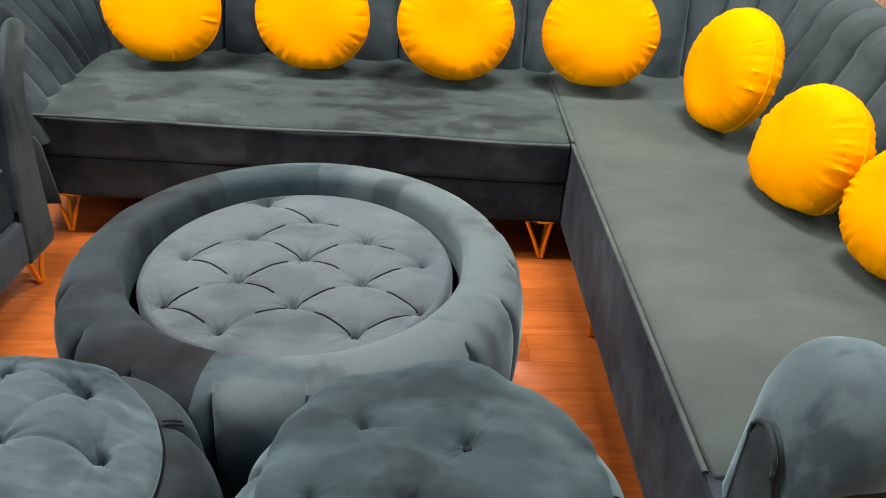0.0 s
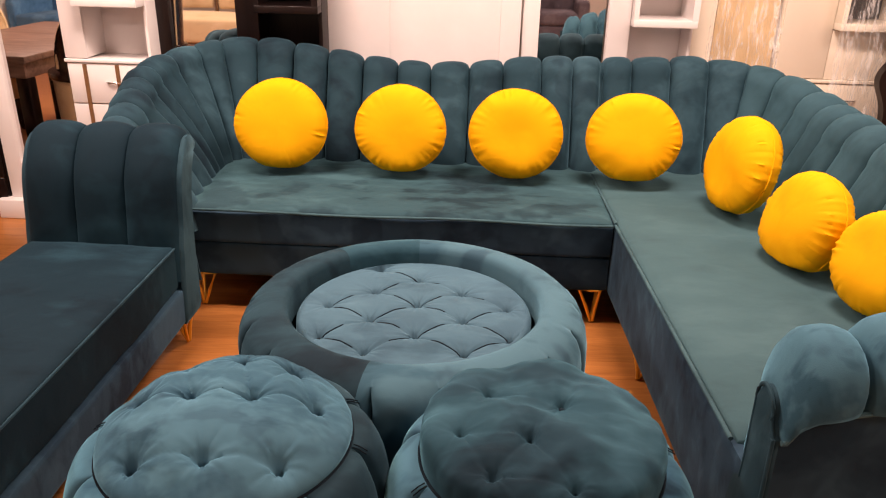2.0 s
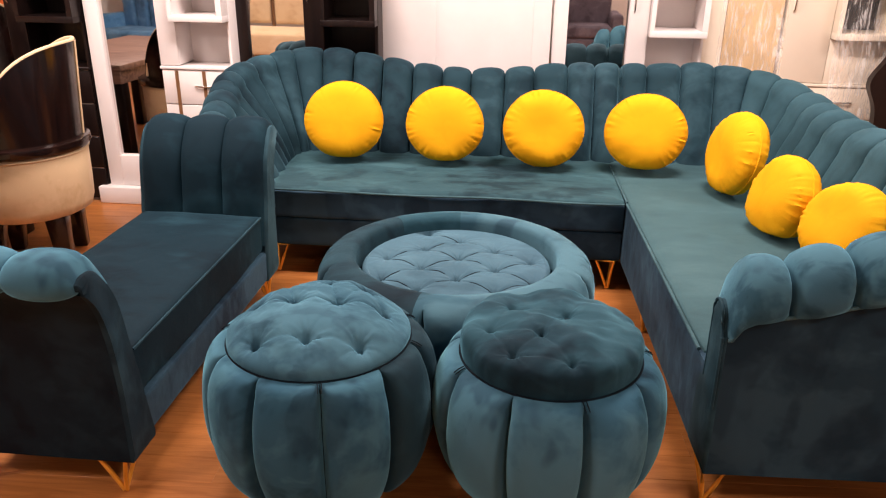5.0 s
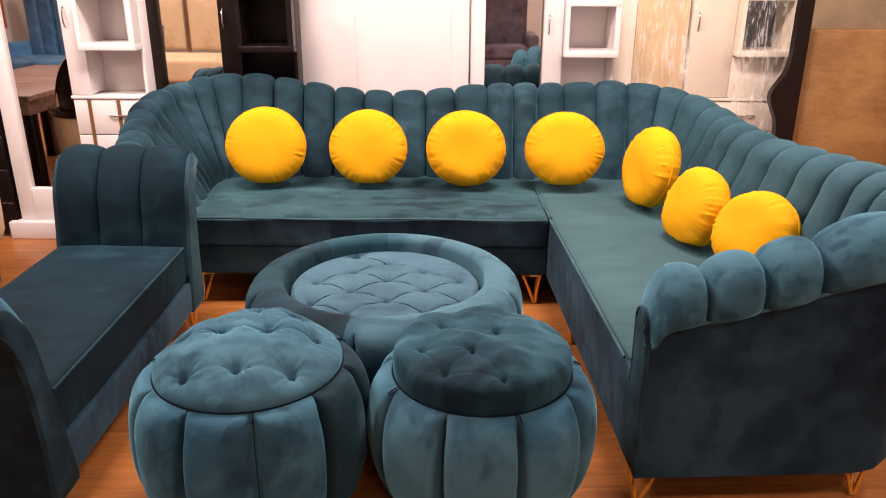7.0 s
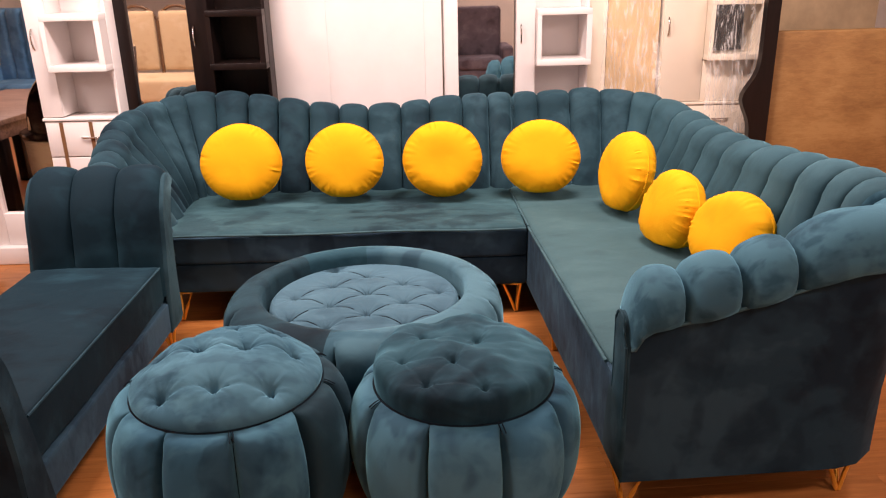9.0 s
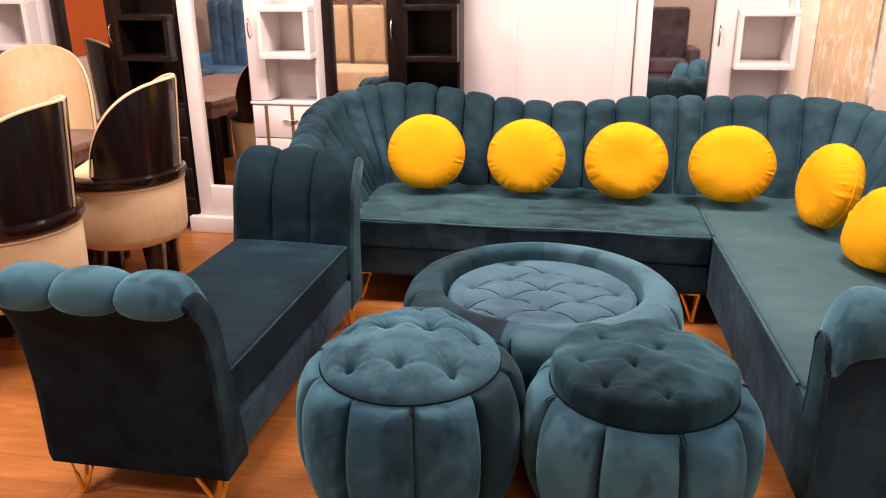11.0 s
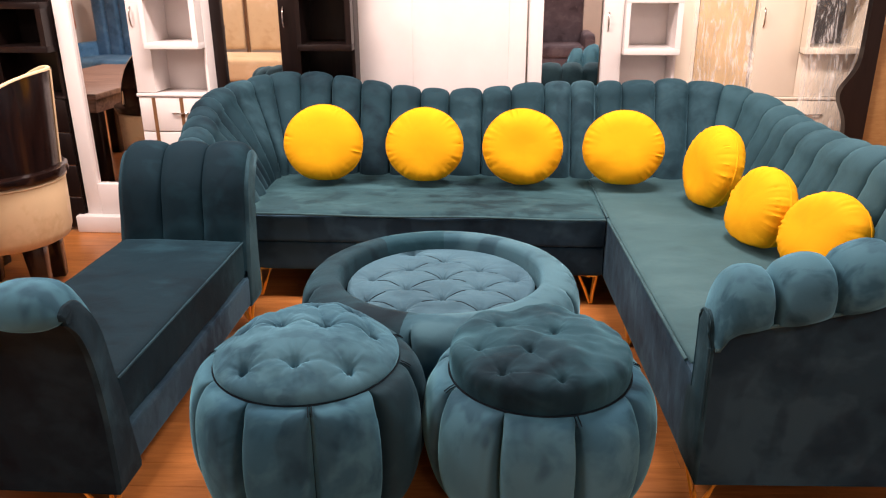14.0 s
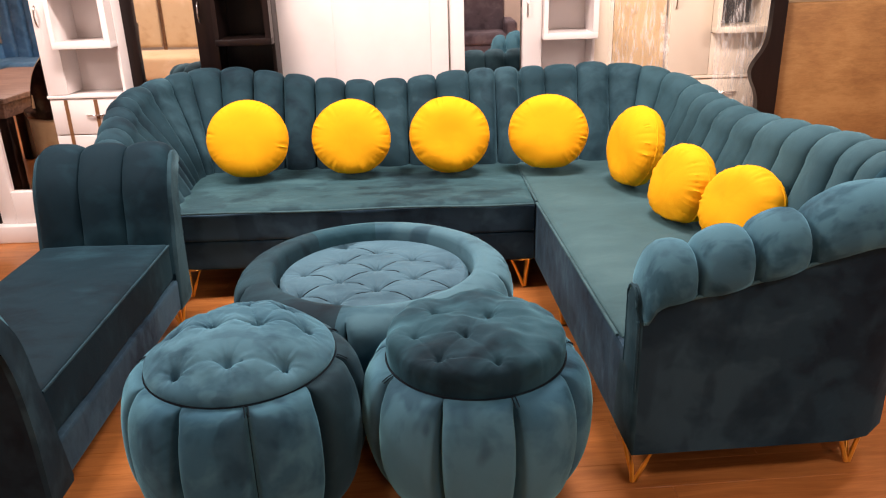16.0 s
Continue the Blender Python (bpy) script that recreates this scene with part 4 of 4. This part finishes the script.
for zz in np.linspace(0, 1.75, 60):
    west = -0.02 - 0.03 / (1 + math.exp((zz - 0.95) / 0.04)) - 0.068 * math.exp(-((zz - 0.87) / 0.11) ** 2)
    rows.append([(west, -0.022, zz), (0.062, -0.022, zz), (0.062, 0.03, zz), (west, 0.03, zz)])
bm = bmesh.new()
vs = add_grid(bm, rows, False, True)
bm.faces.new(vs[0])
bm.faces.new(vs[-1])
part("post", bm, DARKFLAT, bed, "dark shaped wooden post")

carton = thing("cardboard_box", 2.75, 4.60, 0, 8, "stacked flat tan cardboard boxes behind the headboard", "box")
part("box", box(-0.45, 0.55, 0, 0.35, 0, 0.7, 0.004), CARTON, carton)
part("box", box(-0.40, 0.50, 0.02, 0.34, 0.702, 1.42, 0.004), CARTON, carton)
part("dark_box", box(-0.1, 0.65, 0.0, 0.36, 1.422, 1.75, 0.006), DARKFLAT, carton)


# ---- dining set ----
def tub_chair(x, y, face, name_label, rise=0.445, power=3.2, size=1.0):
    """Round upholstered tub chair with a lacquered shell back that sweeps down to the front. face: the way the sitter looks, in degrees."""
    ob = thing("dining_chair", x, y, 0, face, name_label, "chair", "tub chairs round the dining table")
    ob.scale = (size, size, 0.98)
    part("seat_drum", revolve([(0.05, 0.285), (0.26, 0.285), (0.288, 0.30), (0.300, 0.34), (0.305, 0.45), (0.308, 0.60), (0.300, 0.618), (0.20, 0.62)], sides=64), CREAM, ob, "cream upholstered drum seat")
    part("drum_piping", tube([(0.309 * math.cos(q), 0.309 * math.sin(q), 0.608) for q in np.linspace(0, 2 * math.pi, 60)[:-1]], 0.006, 6, True), CREAM, ob)
    part("rim", revolve([(0.26, 0.622), (0.318, 0.622), (0.330, 0.640), (0.326, 0.668), (0.300, 0.678), (0.26, 0.676)], sides=64), DARK, ob, "glossy dark lacquered rim")
    part("seat_pad", soft_box(-0.19, 0.22, -0.20, 0.20, 0.60, 0.70, 0.045, 10, 0.01), CREAM, ob)
    arcs = np.linspace(-100, 100, 61)

    def top(a):
        q = abs(a) / 100
        return 0.70 + rise * (1 - q ** power) ** 0.6

    def shell(r, z0, a, z):
        return (-r * math.cos(radians(a)), r * math.sin(radians(a)), z)

    outer = [[shell(0.300 + 0.03 * q, 0, a, 0.67 + (top(a) - 0.67) * q) for q in np.linspace(0, 1, 8)] for a in arcs]
    inner = [[shell(0.272 + 0.03 * q, 0, a, 0.66 + (top(a) - 0.66) * q) for q in np.linspace(0, 1, 8)] for a in arcs]
    part("shell", grid(outer), DARK, ob, "glossy dark brown lacquered back shell")
    part("back_pad", grid(inner), CREAM, ob, "cream upholstered inner back")
    part("edge_piping", tube([tuple((Vector(o[-1]) + Vector(i[-1])) / 2) for o, i in zip(outer, inner)], 0.011, 8), CREAM, ob)
    part("back_piping", tube([(-0.303 - 0.03 * q, 0, 0.68 + (top(0) - 0.68) * q) for q in np.linspace(0, 1, 9)], 0.006, 6), CREAM, ob, "cream piping down the back seam")
    for a in (45, 135, 225, 315):
        lx, ly = 0.21 * math.cos(radians(a)), 0.21 * math.sin(radians(a))
        bm = box(lx - 0.050, lx + 0.050, ly - 0.050, ly + 0.050, 0, 0.29, 0.004)
        for v in bm.verts:
            if v.co.z < 0.1:
                v.co.x, v.co.y = lx * 1.08 + (v.co.x - lx) * 0.65, ly * 1.08 + (v.co.y - ly) * 0.65
        part("leg", bm, DARK, ob)
    return ob


tub_chair(-2.41, 3.22, 195, "cream tub dining chair with glossy dark shell back")
tub_chair(-2.49, 2.40, 195, "cream tub dining chair with glossy dark shell back")
tub_chair(-3.20, 3.76, -58, "cream tub dining chair with rounded upholstered back", 0.545, 2.3, 0.87)
tub_chair(-3.75, 2.6, 0, "cream tub dining chair with glossy dark shell back")

dining = thing("dining_table", -3.10, 2.85, 0, 0, "dining table with grey-brown wooden top and deep apron", "table")
part("tabletop", box(-0.45, 0.45, -0.8, 0.8, 0.735, 0.775, 0.006), TABLEWOOD, dining)
part("apron", box(-0.42, 0.42, -0.77, 0.77, 0.64, 0.733, 0.004), TABLEWOOD, dining)
for sx in (-1, 1):
    for sy in (-1, 1):
        part("leg", box(sx * 0.38 - 0.04, sx * 0.38 + 0.04, sy * 0.72 - 0.04, sy * 0.72 + 0.04, 0, 0.64, 0.006), DARKFLAT, dining)

stool = thing("stool", -2.75, 2.05, 0, 10, "small square cream upholstered stool on thin legs", "stool")
part("seat", soft_box(-0.19, 0.19, -0.19, 0.19, 0.32, 0.46, 0.03, 10), CREAM, stool)
for sx in (-1, 1):
    for sy in (-1, 1):
        part("leg", box(sx * 0.15 - 0.015, sx * 0.15 + 0.015, sy * 0.15 - 0.015, sy * 0.15 + 0.015, 0, 0.32, 0.003), DARKFLAT, stool)


# ---- what stands behind the camera and shows in the mirrors ----
def club_seat(name, x, y, rz, w, mat, label, category, back=1.05, flutes=3):
    ob = thing(name, x, y, 0, rz, label, category)
    part("base", soft_box(-w / 2, w / 2, -0.40, 0.40, 0.06, 0.30, 0.03, 10), mat, ob)
    part("seat", soft_box(-w / 2 + 0.14, w / 2 - 0.14, -0.42, 0.25, 0.30, 0.47, 0.05, 12, 0.015), mat, ob)
    for k in range(flutes):
        a = -w / 2 + 0.12 + (w - 0.24) * k / flutes
        part("back_cushion", soft_box(a, a + (w - 0.24) / flutes, 0.16, 0.38, 0.42, back, 0.06, 12), mat, ob)
    for sx in (-1, 1):
        part("arm", soft_box(sx * (w / 2 - 0.07) - 0.08, sx * (w / 2 - 0.07) + 0.08, -0.40, 0.36, 0.10, 0.64, 0.05, 10), mat, ob)
    for sx in (-1, 1):
        for sy in (-1, 1):
            part("foot", box(sx * (w / 2 - 0.1) - 0.03, sx * (w / 2 - 0.1) + 0.03, sy * 0.32 - 0.03, sy * 0.32 + 0.03, 0, 0.06, 0.004), DARKFLAT, ob)
    return ob


club_seat("recliner", 0.56, -2.5, 176, 0.95, GREY_CLOTH, "grey cloth recliner with a tall cushioned back", "armchair", 1.18, 1)
club_seat("blue_sofa", -4.95, -1.0, 195, 1.9, BLUE_CLOTH, "blue upholstered sofa with tall fluted back", "sofa", 1.35, 7)


def arch_chair(x, y, rz):
    ob = thing("arch_chair", x, y, 0, rz, "cream chair with brown bentwood arched back frame", "chair", "arched cream chairs")
    arch = [(-0.24, 0.2, 0.0), (-0.24, 0.22, 0.6)] + [(0.24 * -math.cos(q), 0.24, 1.12 + 0.22 * math.sin(q)) for q in np.linspace(0, math.pi, 17)] + [(0.24, 0.22, 0.6), (0.24, 0.2, 0.0)]
    part("frame", tube(arch, 0.018), BROWN, ob, "brown bentwood frame")
    part("back_pad", soft_box(-0.22, 0.22, 0.19, 0.24, 0.55, 1.28, 0.022, 12), CREAM, ob)
    part("seat", soft_box(-0.25, 0.25, -0.25, 0.22, 0.38, 0.48, 0.03, 12), CREAM, ob)
    for sx in (-1, 1):
        part("leg", tube([(sx * 0.22, -0.22, 0), (sx * 0.22, -0.2, 0.38)], 0.016), BROWN, ob)
    return ob


arch_chair(-2.86, -1.0, 182)
arch_chair(-3.36, -1.08, 176)
matt = thing("mattress", -2.75, 0.05, 0, 4, "cream mattress on a low wooden bed base", "mattress")
part("mattress", soft_box(-0.85, 0.55, -0.35, 0.35, 0.36, 0.62, 0.05, 12, 0.01), CREAM, matt)
part("bed_base", box(-0.85, 0.55, -0.35, 0.35, 0.02, 0.358, 0.01), TABLEWOOD, matt)

# ---- floor planks ----
PW, PL = 0.125, 1.21
plank_mesh = {}


def plank_data(length):
    key = round(length, 3)
    if key not in plank_mesh:
        bm = box(0, length - 0.0006, 0, PW - 0.0006, -0.006, 0, 0.0005, None, 1)
        me = bpy.data.meshes.new("plank")
        bm.to_mesh(me)
        bm.free()
        me.materials.append(FLOORWOOD)
        plank_mesh[key] = me
    return plank_mesh[key]


floor_ob = bpy.data.objects["floor"]
rest_v, rest_f = [], []
for j in range(int((Y1 - Y0) / PW)):
    y = Y0 + j * PW
    x = X0 - (j * 0.437 % PL)
    while x < X1:
        a, b2 = max(x, X0), min(x + PL, X1)
        near = -3.7 < (a + b2) / 2 < 2.6 and 0.3 < y < 4.6
        if near:
            ob = new("plank", plank_data(b2 - a))
            ob.location = (a, y, 0)
            ob.parent = floor_ob
        elif b2 - a > 0.02:
            k = len(rest_v)
            for zz in (-0.006, 0.0):
                rest_v += [(a, y, zz), (b2 - 0.0012, y, zz), (b2 - 0.0012, y + PW - 0.0012, zz), (a, y + PW - 0.0012, zz)]
            rest_f += [(k + 4, k + 5, k + 6, k + 7), (k, k + 1, k + 5, k + 4), (k + 2, k + 3, k + 7, k + 6), (k + 1, k + 2, k + 6, k + 5), (k + 3, k, k + 4, k + 7)]
        x += PL
me = bpy.data.meshes.new("far_planks")
me.from_pydata(rest_v, [], rest_f)
me.materials.append(FLOORWOOD)
ob = new("far_planks", me)
ob.parent = floor_ob
ob["kind"] = "stuff"
